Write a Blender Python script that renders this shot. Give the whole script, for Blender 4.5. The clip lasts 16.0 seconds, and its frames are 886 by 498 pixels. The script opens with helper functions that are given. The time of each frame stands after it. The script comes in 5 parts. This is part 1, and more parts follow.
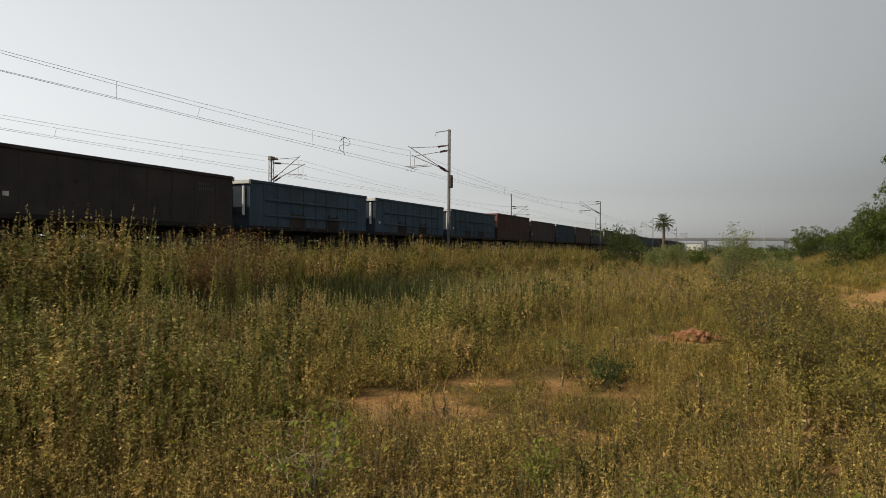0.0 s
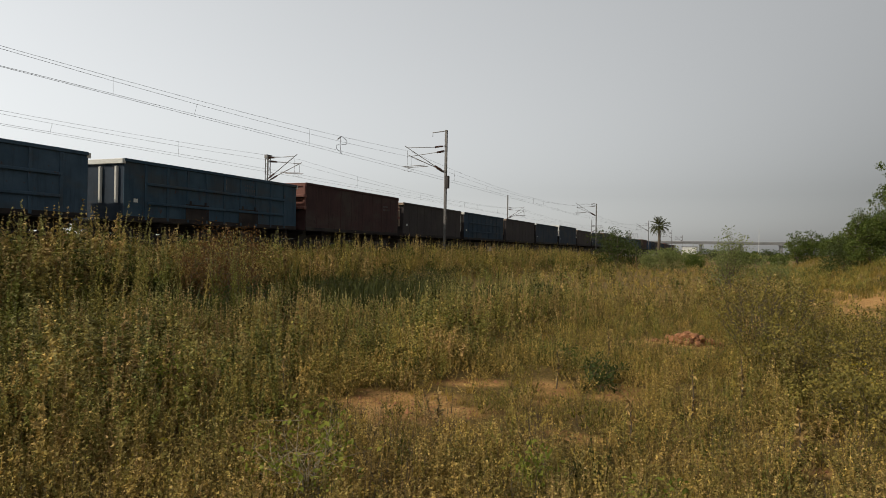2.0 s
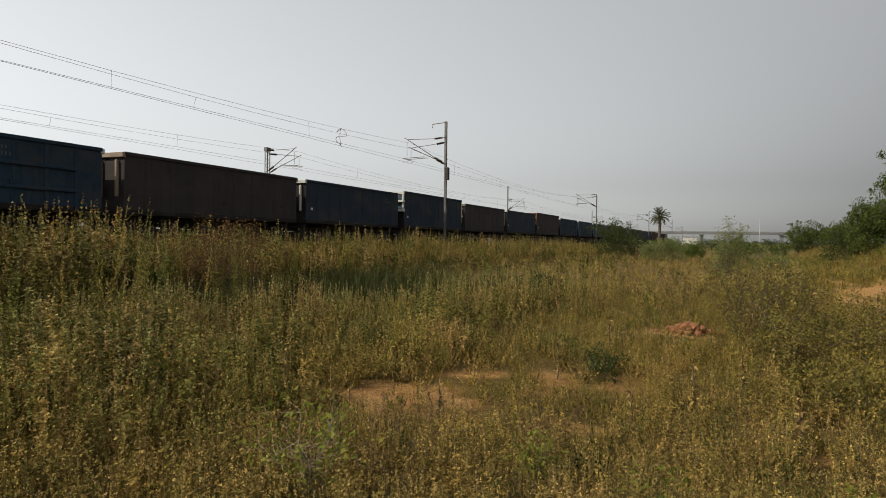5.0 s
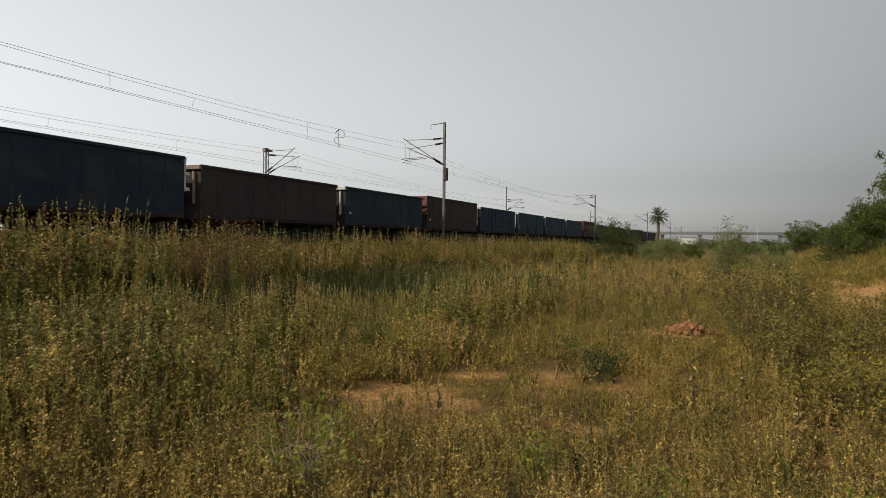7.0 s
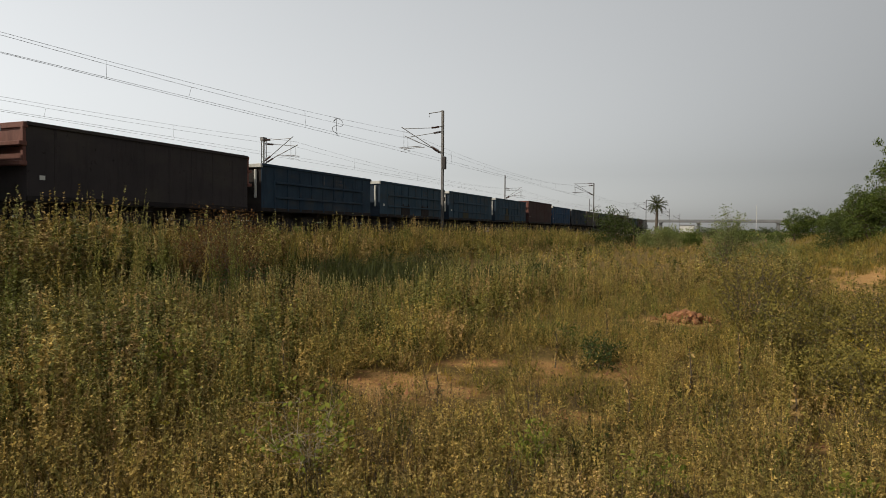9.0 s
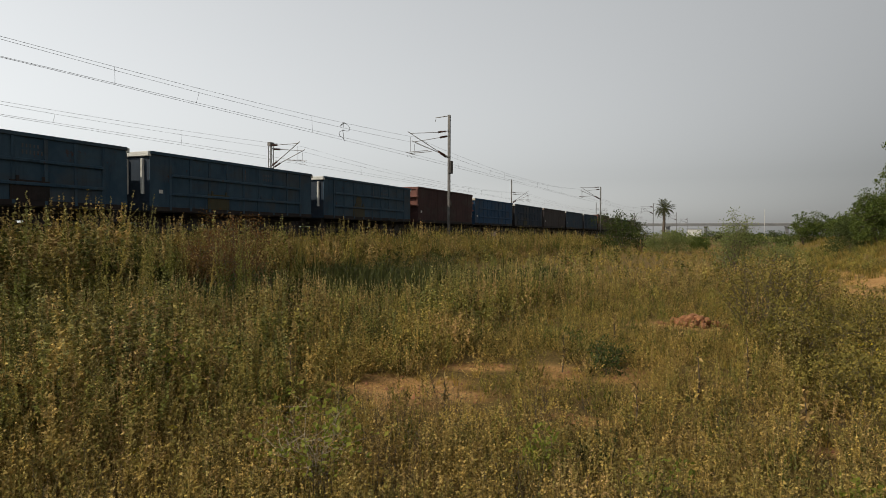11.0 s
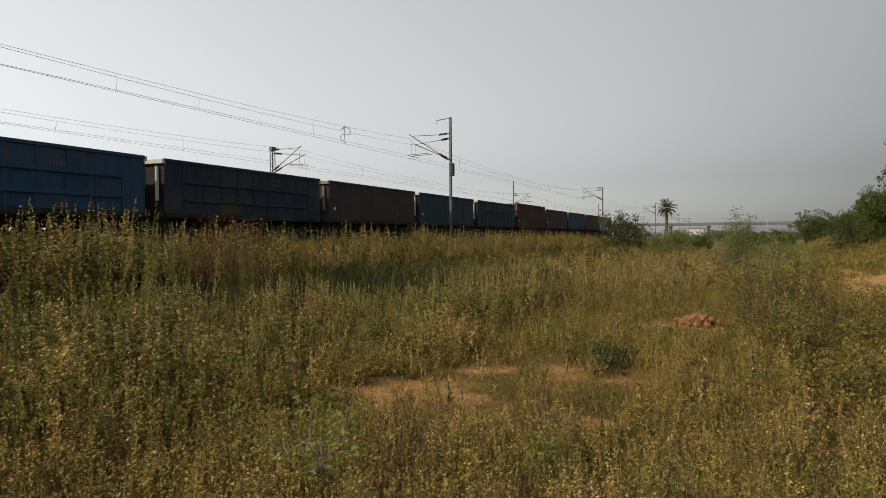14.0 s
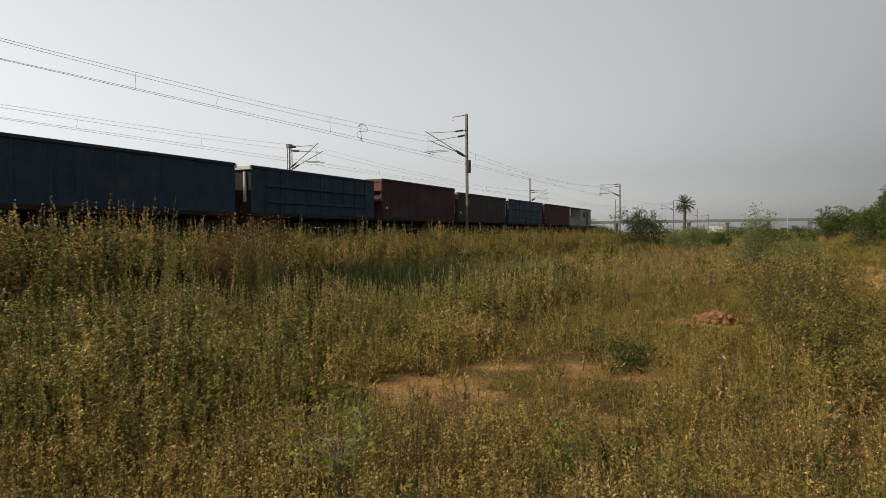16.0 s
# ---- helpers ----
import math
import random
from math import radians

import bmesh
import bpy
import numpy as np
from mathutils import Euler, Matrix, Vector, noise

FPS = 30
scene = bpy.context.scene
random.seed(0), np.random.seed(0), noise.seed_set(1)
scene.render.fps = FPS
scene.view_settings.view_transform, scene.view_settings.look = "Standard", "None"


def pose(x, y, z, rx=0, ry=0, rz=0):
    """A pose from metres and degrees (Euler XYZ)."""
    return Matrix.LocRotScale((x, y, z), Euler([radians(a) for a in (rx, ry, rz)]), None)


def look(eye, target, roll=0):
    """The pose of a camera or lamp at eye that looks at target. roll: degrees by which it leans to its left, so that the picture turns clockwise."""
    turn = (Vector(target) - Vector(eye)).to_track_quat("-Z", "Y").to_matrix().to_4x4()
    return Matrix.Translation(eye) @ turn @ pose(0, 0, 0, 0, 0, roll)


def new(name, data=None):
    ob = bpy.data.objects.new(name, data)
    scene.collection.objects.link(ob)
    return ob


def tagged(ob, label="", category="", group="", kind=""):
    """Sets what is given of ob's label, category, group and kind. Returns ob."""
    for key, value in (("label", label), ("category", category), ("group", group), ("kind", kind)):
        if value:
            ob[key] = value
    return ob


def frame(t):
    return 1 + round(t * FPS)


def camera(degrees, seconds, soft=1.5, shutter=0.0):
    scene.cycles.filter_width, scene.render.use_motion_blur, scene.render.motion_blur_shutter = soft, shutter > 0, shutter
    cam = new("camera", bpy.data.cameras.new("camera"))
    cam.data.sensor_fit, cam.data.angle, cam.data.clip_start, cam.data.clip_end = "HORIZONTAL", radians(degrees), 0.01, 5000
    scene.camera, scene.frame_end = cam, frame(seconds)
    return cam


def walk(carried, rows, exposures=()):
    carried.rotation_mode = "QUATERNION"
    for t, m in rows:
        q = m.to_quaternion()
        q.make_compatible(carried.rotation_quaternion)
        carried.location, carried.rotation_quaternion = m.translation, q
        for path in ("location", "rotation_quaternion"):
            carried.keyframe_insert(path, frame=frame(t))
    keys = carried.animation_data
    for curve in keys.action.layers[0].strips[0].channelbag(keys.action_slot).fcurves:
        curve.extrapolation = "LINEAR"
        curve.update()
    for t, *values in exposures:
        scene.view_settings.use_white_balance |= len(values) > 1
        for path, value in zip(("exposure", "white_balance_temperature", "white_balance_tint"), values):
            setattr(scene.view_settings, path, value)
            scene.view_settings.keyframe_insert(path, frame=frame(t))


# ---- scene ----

# ---------------------------------------------------------------- camera
# World: y runs along the railway, x to its side, z up; the camera stands on a field.
EYE = 1.55
cam = camera(66.0, 16.0, 0.6)
walk(cam, [
    (0, pose(0, 0, EYE, 89.944, -0.300, 22.942)),
    (0.5, pose(0, 0, EYE, 90.064, -0.613, 22.858)),
    (1, pose(0, 0, EYE, 90.053, -1.083, 22.583)),
    (1.5, pose(0, 0, EYE, 90.032, -1.013, 22.540)),
    (2, pose(0, 0, EYE, 89.988, -0.966, 22.587)),
    (2.5, pose(0, 0, EYE, 89.758, -0.924, 22.543)),
    (3, pose(0, 0, EYE, 89.775, -0.784, 22.225)),
    (3.5, pose(0, 0, EYE, 89.633, -0.619, 22.409)),
    (4, pose(0, 0, EYE, 89.422, -0.531, 22.580)),
    (6.5, pose(0, 0, EYE, 89.248, -0.689, 22.578)),
    (7, pose(0, 0, EYE, 89.345, -0.527, 22.512)),
    (7.5, pose(0, 0, EYE, 89.303, -0.309, 22.526)),
    (8, pose(0, 0, EYE, 89.074, -0.290, 22.752)),
    (8.5, pose(0, 0, EYE, 88.796, -0.270, 22.699)),
    (9, pose(0, 0, EYE, 88.404, -0.344, 22.394)),
    (11.5, pose(0, 0, EYE, 88.841, -0.211, 23.019)),
    (12, pose(0, 0, EYE, 88.914, -0.211, 22.952)),
    (12.5, pose(0, 0, EYE, 89.102, -0.012, 22.868)),
    (13, pose(0, 0, EYE, 89.175, 0.192, 23.207)),
    (13.5, pose(0, 0, EYE, 89.174, 0.444, 23.298)),
    (14, pose(0, 0, EYE, 88.960, 0.461, 23.151)),
    (14.5, pose(0, 0, EYE, 89.130, 0.335, 23.280)),
    (15, pose(0, 0, EYE, 89.186, 0.373, 23.801)),
    (15.5, pose(0, 0, EYE, 88.999, 0.844, 24.212)),
    (16, pose(0, 0, EYE, 88.710, 0.494, 24.518)),
])

# ---------------------------------------------------------------- world and sun
SUN_AZ, SUN_EL = radians(228.0), radians(37.0)      # clockwise from +y
SUN_DIR = Vector((math.sin(SUN_AZ) * math.cos(SUN_EL), math.cos(SUN_AZ) * math.cos(SUN_EL), math.sin(SUN_EL)))

world = bpy.data.worlds.new("world")
scene.world = world
world.use_nodes = True
wn, wl = world.node_tree.nodes, world.node_tree.links
wn.clear()
sky = wn.new("ShaderNodeTexSky")
sky.sky_type = "NISHITA"
sky.sun_disc = False
sky.sun_elevation, sky.sun_rotation = SUN_EL, SUN_AZ
sky.air_density, sky.dust_density, sky.ozone_density = 1.0, 0.9, 1.0
hazy = wn.new("ShaderNodeHueSaturation")
hazy.inputs["Saturation"].default_value = 0.10
backg = wn.new("ShaderNodeBackground")
backg.inputs["Strength"].default_value = 0.148
wout = wn.new("ShaderNodeOutputWorld")
# haze scatters more light near the sun's side of the sky
co_w = wn.new("ShaderNodeTexCoord")
dot_w = wn.new("ShaderNodeVectorMath")
dot_w.operation = "DOT_PRODUCT"
dot_w.inputs[1].default_value = SUN_DIR
bend = wn.new("ShaderNodeMath")
bend.operation = "MULTIPLY_ADD"
bend.inputs[1].default_value, bend.inputs[2].default_value = -0.9, 0.63
glow = wn.new("ShaderNodeMath")
glow.operation = "MULTIPLY_ADD"
glow.inputs[2].default_value = 1.0
tint = wn.new("ShaderNodeVectorMath")
tint.operation = "MULTIPLY"
tint.inputs[1].default_value = (0.99, 1.0, 0.992)
haze = wn.new("ShaderNodeVectorMath")
haze.operation = "SCALE"
wl.new(co_w.outputs["Generated"], dot_w.inputs[0])
wl.new(dot_w.outputs["Value"], bend.inputs[0])
wl.new(dot_w.outputs["Value"], glow.inputs[0])
wl.new(bend.outputs[0], glow.inputs[1])
wl.new(sky.outputs[0], hazy.inputs["Color"])
wl.new(hazy.outputs[0], tint.inputs[0])
wl.new(tint.outputs[0], haze.inputs[0])
# thick haze evens the brightness from the horizon upwards
up_w = wn.new("ShaderNodeSeparateXYZ")
even = wn.new("ShaderNodeMath")
even.operation = "MULTIPLY_ADD"
even.inputs[1].default_value, even.inputs[2].default_value = 0.62, 0.895
cap = wn.new("ShaderNodeMath")
cap.operation = "MINIMUM"
cap.inputs[1].default_value = 1.15
both = wn.new("ShaderNodeMath")
both.operation = "MULTIPLY"
wl.new(co_w.outputs["Generated"], up_w.inputs[0])
wl.new(up_w.outputs["Z"], even.inputs[0])
wl.new(even.outputs[0], cap.inputs[0])
low_w = wn.new("ShaderNodeMapRange")
low_w.inputs["From Max"].default_value = 0.09
low_w.inputs["To Min"].default_value, low_w.inputs["To Max"].default_value = 0.2, 0.0
lifted = wn.new("ShaderNodeMath")
lifted.operation = "ADD"
wl.new(up_w.outputs["Z"], low_w.inputs["Value"])
wl.new(cap.outputs[0], lifted.inputs[0])
wl.new(low_w.outputs[0], lifted.inputs[1])
wl.new(lifted.outputs[0], both.inputs[0])
wl.new(glow.outputs[0], both.inputs[1])
wl.new(both.outputs[0], haze.inputs["Scale"])
wl.new(haze.outputs[0], backg.inputs["Color"])
wl.new(backg.outputs[0], wout.inputs["Surface"])

sun_data = bpy.data.lights.new("sun", "SUN")
sun_data.energy, sun_data.angle, sun_data.color = 3.85, radians(0.7), (1.0, 0.89, 0.72)
sun = new("sun", sun_data)
sun.matrix_world = look(SUN_DIR * 200.0, (0, 0, 0))
scene.view_settings.exposure = 0.0


# ---------------------------------------------------------------- materials
def material(name):
    m = bpy.data.materials.new(name)
    m.use_nodes = True
    n, l = m.node_tree.nodes, m.node_tree.links
    return m, n, l, n["Principled BSDF"]


def ramp(n, l, fac, stops):
    r = n.new("ShaderNodeValToRGB")
    e = r.color_ramp.elements
    while len(e) < len(stops):
        e.new(0.5)
    for el, (p, c) in zip(e, stops):
        el.position, el.color = p, (*c, 1)
    l.new(fac, r.inputs[0])
    return r.outputs[0]


def noisy(n, l, scale, detail=4.0, rough=0.6, stretch=None):
    geo = n.new("ShaderNodeNewGeometry")
    tex = n.new("ShaderNodeTexNoise")
    tex.inputs["Scale"].default_value = scale
    tex.inputs["Detail"].default_value = detail
    tex.inputs["Roughness"].default_value = rough
    if stretch:
        mp = n.new("ShaderNodeMapping")
        mp.inputs["Scale"].default_value = stretch
        l.new(geo.outputs["Position"], mp.inputs[0])
        l.new(mp.outputs[0], tex.inputs["Vector"])
    else:
        l.new(geo.outputs["Position"], tex.inputs["Vector"])
    return tex.outputs["Fac"]


def local_noise(n, l, scale, detail=4.0, rough=0.6, stretch=(1, 1, 1)):
    co = n.new("ShaderNodeTexCoord")
    info = n.new("ShaderNodeObjectInfo")
    mul = n.new("ShaderNodeVectorMath")
    mul.operation = "SCALE"
    mul.inputs["Scale"].default_value = 37.0
    add = n.new("ShaderNodeVectorMath")
    comb = n.new("ShaderNodeCombineXYZ")
    l.new(info.outputs["Random"], comb.inputs[0])
    l.new(info.outputs["Random"], comb.inputs[2])
    l.new(comb.outputs[0], mul.inputs[0])
    mp = n.new("ShaderNodeMapping")
    mp.inputs["Scale"].default_value = stretch
    l.new(co.outputs["Object"], mp.inputs[0])
    l.new(mp.outputs[0], add.inputs[0])
    l.new(mul.outputs[0], add.inputs[1])
    tex = n.new("ShaderNodeTexNoise")
    tex.inputs["Scale"].default_value = scale
    tex.inputs["Detail"].default_value = detail
    tex.inputs["Roughness"].default_value = rough
    l.new(add.outputs[0], tex.inputs["Vector"])
    return tex.outputs["Fac"]


def mixed(n, l, fac, a, b):
    m = n.new("ShaderNodeMix")
    m.data_type = "RGBA"
    for sock, v in ((m.inputs[6], a), (m.inputs[7], b)):
        if isinstance(v, tuple):
            sock.default_value = (*v, 1)
        else:
            l.new(v, sock)
    if isinstance(fac, float):
        m.inputs[0].default_value = fac
    else:
        l.new(fac, m.inputs[0])
    return m.outputs[2]


def bumped(n, l, b, height, strength, dist=0.02):
    k = n.new("ShaderNodeBump")
    k.inputs["Strength"].default_value = strength
    k.inputs["Distance"].default_value = dist
    l.new(height, k.inputs["Height"])
    l.new(k.outputs[0], b.inputs["Normal"])


def foliage(name, stops, patch, patch_scale=0.35, thin=0.35, mix=0.45, bright=0.9):
    """Leaves: each leaf takes its own tone, and metre-wide patches lean to another."""
    m, n, l, b = material(name)
    stops = [(p, (r * bright, g * 0.97 * bright, bl * 0.65 * bright)) for p, (r, g, bl) in stops]
    patch = [(r * bright, g * 0.97 * bright, bl * 0.65 * bright) for r, g, bl in patch]
    geo = n.new("ShaderNodeNewGeometry")
    leaf = ramp(n, l, geo.outputs["Random Per Island"], stops)
    big = ramp(n, l, noisy(n, l, patch_scale, 3.0), [(0.35, patch[0]), (0.5, patch[1]), (0.66, patch[2])])
    col = mixed(n, l, mix, leaf, big)
    l.new(col, b.inputs["Base Color"])
    b.inputs["Roughness"].default_value = 0.75
    b.inputs["Specular IOR Level"].default_value = 0.25
    tr = n.new("ShaderNodeBsdfTranslucent")
    l.new(col, tr.inputs[0])
    mx = n.new("ShaderNodeMixShader")
    mx.inputs[0].default_value = thin
    l.new(b.outputs[0], mx.inputs[1])
    l.new(tr.outputs[0], mx.inputs[2])
    l.new(mx.outputs[0], n["Material Output"].inputs[0])
    return m


def herb(name, tones, seed, bright=1.0, thin=0.2, seeding=0.5):
    """Weeds: each plant has its own tone, its leaves differ in lightness, the spikes end in seed heads."""
    m, n, l, b = material(name)
    tones = [(p, tuple(c * bright for c in t)) for p, t in tones]
    own = n.new("ShaderNodeAttribute")
    own.attribute_name = "plant"
    patch = n.new("ShaderNodeMath")
    patch.operation = "MULTIPLY_ADD"
    patch.inputs[1].default_value = 0.9
    l.new(noisy(n, l, 0.5, 3.0), patch.inputs[0])
    spread = n.new("ShaderNodeMath")
    spread.operation = "MULTIPLY_ADD"
    spread.inputs[1].default_value, spread.inputs[2].default_value = 0.75, -0.33
    l.new(own.outputs["Fac"], spread.inputs[0])
    l.new(spread.outputs[0], patch.inputs[2])
    col = ramp(n, l, patch.outputs[0], tones)
    along = n.new("ShaderNodeAttribute")
    along.attribute_name = "along"
    col = mixed(n, l, ramp(n, l, along.outputs["Fac"], [(0.62, (0, 0, 0)), (0.98, (seeding,) * 3)]), col, tuple(c * bright for c in seed))
    geo = n.new("ShaderNodeNewGeometry")
    light = n.new("ShaderNodeMapRange")
    light.inputs["To Min"].default_value, light.inputs["To Max"].default_value = 0.46, 1.42
    l.new(geo.outputs["Random Per Island"], light.inputs["Value"])
    scaled = n.new("ShaderNodeVectorMath")
    scaled.operation = "SCALE"
    l.new(col, scaled.inputs[0])
    vary = n.new("ShaderNodeTexWhiteNoise")
    vary.noise_dimensions = "1D"
    l.new(own.outputs["Fac"], vary.inputs["W"])
    plant_light = n.new("ShaderNodeMapRange")
    plant_light.inputs["To Min"].default_value, plant_light.inputs["To Max"].default_value = 0.5, 1.5
    l.new(vary.outputs["Value"], plant_light.inputs["Value"])
    both_light = n.new("ShaderNodeMath")
    both_light.operation = "MULTIPLY"
    l.new(light.outputs[0], both_light.inputs[0])
    l.new(plant_light.outputs[0], both_light.inputs[1])
    l.new(both_light.outputs[0], scaled.inputs["Scale"])
    l.new(scaled.outputs[0], b.inputs["Base Color"])
    b.inputs["Roughness"].default_value = 0.8
    b.inputs["Specular IOR Level"].default_value = 0.2
    tr = n.new("ShaderNodeBsdfTranslucent")
    l.new(scaled.outputs[0], tr.inputs[0])
    mx = n.new("ShaderNodeMixShader")
    mx.inputs[0].default_value = thin
    l.new(b.outputs[0], mx.inputs[1])
    l.new(tr.outputs[0], mx.inputs[2])
    l.new(mx.outputs[0], n["Material Output"].inputs[0])
    return m


def paint(name, colour, faded, rust, rust_at=0.62, rough=0.72, lift=1.06, dust=0.5):
    """Old wagon paint: faded blotches, streaks of dirt, rust."""
    m, n, l, b = material(name)
    colour, faded = tuple(c * lift for c in colour), tuple(c * lift for c in faded)
    blot = local_noise(n, l, 0.9, 5.0, 0.65)
    col = mixed(n, l, ramp(n, l, blot, [(0.38, (0, 0, 0)), (0.68, (1, 1, 1))]), colour, faded)
    streak = local_noise(n, l, 1.6, 5.0, 0.7, (1.0, 2.6, 0.35))
    col = mixed(n, l, ramp(n, l, streak, [(0.5, (0, 0, 0)), (0.75, (0.7, 0.7, 0.7))]), col, tuple(c * 0.45 for c in colour))
    dusty = local_noise(n, l, 0.55, 6.0, 0.6, (1.0, 0.8, 1.7))
    col = mixed(n, l, ramp(n, l, dusty, [(0.5, (0, 0, 0)), (0.66, (dust,) * 3)]), col, (0.05, 0.044, 0.036))
    spots = local_noise(n, l, 3.0, 8.0, 0.75)
    col = mixed(n, l, ramp(n, l, spots, [(rust_at, (0, 0, 0)), (rust_at + 0.08, (1, 1, 1))]), col, rust)
    l.new(col, b.inputs["Base Color"])
    b.inputs["Roughness"].default_value = rough
    b.inputs["Specular IOR Level"].default_value = 0.2
    bumped(n, l, b, spots, 0.25, 0.01)
    return m


def plain(name, a, c, scale=6.0, rough=0.7, metal=0.0, bump=0.15):
    m, n, l, b = material(name)
    f = local_noise(n, l, scale, 6.0, 0.65)
    l.new(mixed(n, l, ramp(n, l, f, [(0.35, (0, 0, 0)), (0.65, (1, 1, 1))]), a, c), b.inputs["Base Color"])
    b.inputs["Roughness"].default_value = rough
    b.inputs["Metallic"].default_value = metal
    bumped(n, l, b, f, bump, 0.01)
    return m


RUST = (0.055, 0.027, 0.017)
M_PAINT = {
    "blue": paint("paint_blue", (0.018, 0.041, 0.064), (0.034, 0.060, 0.082), RUST, 0.6),
    "deep": paint("paint_deep_blue", (0.012, 0.027, 0.046), (0.020, 0.039, 0.060), RUST),
    "slate": paint("paint_slate_blue", (0.023, 0.042, 0.062), (0.037, 0.060, 0.084), RUST, 0.6, lift=1.3),
    "bright": paint("paint_bright_blue", (0.012, 0.042, 0.09), (0.02, 0.05, 0.095), RUST, 0.66),
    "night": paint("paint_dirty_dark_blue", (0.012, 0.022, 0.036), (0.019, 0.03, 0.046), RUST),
    "red": paint("paint_oxide_red", (0.031, 0.015, 0.0145), (0.045, 0.021, 0.02), (0.02, 0.012, 0.01), 0.58),
    # lighter copy of the oxide red, holding the sunlight on the wagon ends
    "sunlit_red": paint("paint_sunlit_oxide_red", (0.12, 0.052, 0.04), (0.15, 0.07, 0.055), (0.07, 0.035, 0.025), 0.6, lift=1.0, dust=0.0),
    "brown": paint("paint_dark_brown", (0.029, 0.0245, 0.025), (0.037, 0.0305, 0.0305), (0.012, 0.009, 0.008), 0.6),
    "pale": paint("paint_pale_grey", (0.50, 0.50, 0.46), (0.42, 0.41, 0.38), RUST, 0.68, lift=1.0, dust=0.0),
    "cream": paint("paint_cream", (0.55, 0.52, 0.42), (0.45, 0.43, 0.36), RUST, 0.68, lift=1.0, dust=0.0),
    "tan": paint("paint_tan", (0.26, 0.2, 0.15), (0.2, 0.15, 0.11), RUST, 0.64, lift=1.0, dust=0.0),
    "ochre": paint("paint_ochre_patch", (0.05, 0.044, 0.022), (0.036, 0.036, 0.024), RUST, 0.6),
    "faint": paint("paint_worn_lettering", (0.075, 0.078, 0.082), (0.045, 0.045, 0.05), RUST, 0.55),
    "cabin": paint("paint_cabin_grey", (0.22, 0.22, 0.21), (0.16, 0.16, 0.155), RUST, 0.62),
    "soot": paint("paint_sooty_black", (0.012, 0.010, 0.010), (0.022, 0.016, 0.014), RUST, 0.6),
}
M_STEEL = plain("dark_steel", (0.018, 0.016, 0.015), (0.032, 0.025, 0.021), 5.0, 0.65, 0.3)
M_RAIL = plain("worn_rail_steel", (0.16, 0.11, 0.08), (0.25, 0.2, 0.17), 3.0, 0.45, 0.7)
M_GALV = plain("galvanised_steel", (0.085, 0.083, 0.08), (0.15, 0.14, 0.13), 4.0, 0.55, 0.5)
M_WIRE = plain("weathered_wire", (0.10, 0.10, 0.10), (0.15, 0.14, 0.13), 2.0, 0.6, 0.5)
M_PORC = plain("brown_porcelain", (0.06, 0.03, 0.022), (0.08, 0.04, 0.03), 8.0, 0.25)
M_CONC = plain("weathered_concrete", (0.22, 0.22, 0.215), (0.30, 0.295, 0.28), 0.6, 0.85)
M_FLY = plain("grey_bridge_concrete", (0.12, 0.125, 0.13), (0.17, 0.17, 0.17), 0.2, 0.9)
M_BARK = plain("bark", (0.06, 0.047, 0.035), (0.11, 0.085, 0.06), 9.0, 0.9, 0.0, 0.6)
M_TWIG = plain("dry_twig", (0.055, 0.042, 0.027), (0.10, 0.075, 0.045), 9.0, 0.85, 0.0, 0.4)
M_STRAW = plain("bleached_twig", (0.2, 0.16, 0.10), (0.34, 0.28, 0.19), 9.0, 0.85, 0.0, 0.4)
M_CLOD = plain("red_clod", (0.14, 0.056, 0.021), (0.27, 0.12, 0.047), 7.0, 0.95, 0.0, 0.8)
M_STONE = plain("ballast_stone", (0.16, 0.15, 0.14), (0.26, 0.24, 0.22), 5.0, 0.9, 0.0, 0.6)

F_UMBER = foliage("umber_weed_leaves", [(0.0, (0.02, 0.016, 0.009)), (0.2, (0.03, 0.022, 0.012)), (0.45, (0.12, 0.085, 0.045)), (0.8, (0.23, 0.155, 0.08)), (1.0, (0.40, 0.28, 0.17))],
                  [(0.12, 0.10, 0.045), (0.17, 0.115, 0.055), (0.22, 0.115, 0.065)], 0.3, 0.3, 0.22, 1.65)
F_DRY = foliage("dry_weed_leaves", [(0.0, (0.02, 0.016, 0.008)), (0.2, (0.03, 0.024, 0.011)), (0.45, (0.14, 0.10, 0.038)), (0.8, (0.28, 0.205, 0.08)), (1.0, (0.46, 0.34, 0.17))],
                [(0.14, 0.13, 0.036), (0.2, 0.15, 0.045), (0.22, 0.12, 0.05)], 0.6, 0.25, 0.25, 1.62)
F_GRASS = foliage("tall_grass", [(0.0, (0.08, 0.085, 0.022)), (0.5, (0.2, 0.165, 0.045)), (0.9, (0.36, 0.25, 0.085)), (1.0, (0.46, 0.34, 0.16))],
                  [(0.12, 0.13, 0.03), (0.22, 0.17, 0.048), (0.3, 0.19, 0.065)], 0.25, 0.3, 0.4, 0.8)
# green darkened to carry the shade in the hollow below the bank
F_SHADE = foliage("shade_dark_grass", [(0.0, (0.018, 0.024, 0.006)), (0.6, (0.045, 0.054, 0.012)), (1.0, (0.10, 0.10, 0.026))],
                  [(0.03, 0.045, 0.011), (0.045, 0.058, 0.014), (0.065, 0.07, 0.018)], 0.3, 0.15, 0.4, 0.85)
F_SHORT = foliage("short_grass", [(0.0, (0.09, 0.10, 0.022)), (0.5, (0.24, 0.18, 0.045)), (0.9, (0.37, 0.25, 0.08)), (1.0, (0.44, 0.32, 0.13))],
                  [(0.17, 0.155, 0.034), (0.26, 0.185, 0.046), (0.30, 0.165, 0.06)], 0.5, 0.3, 0.4, 1.3)
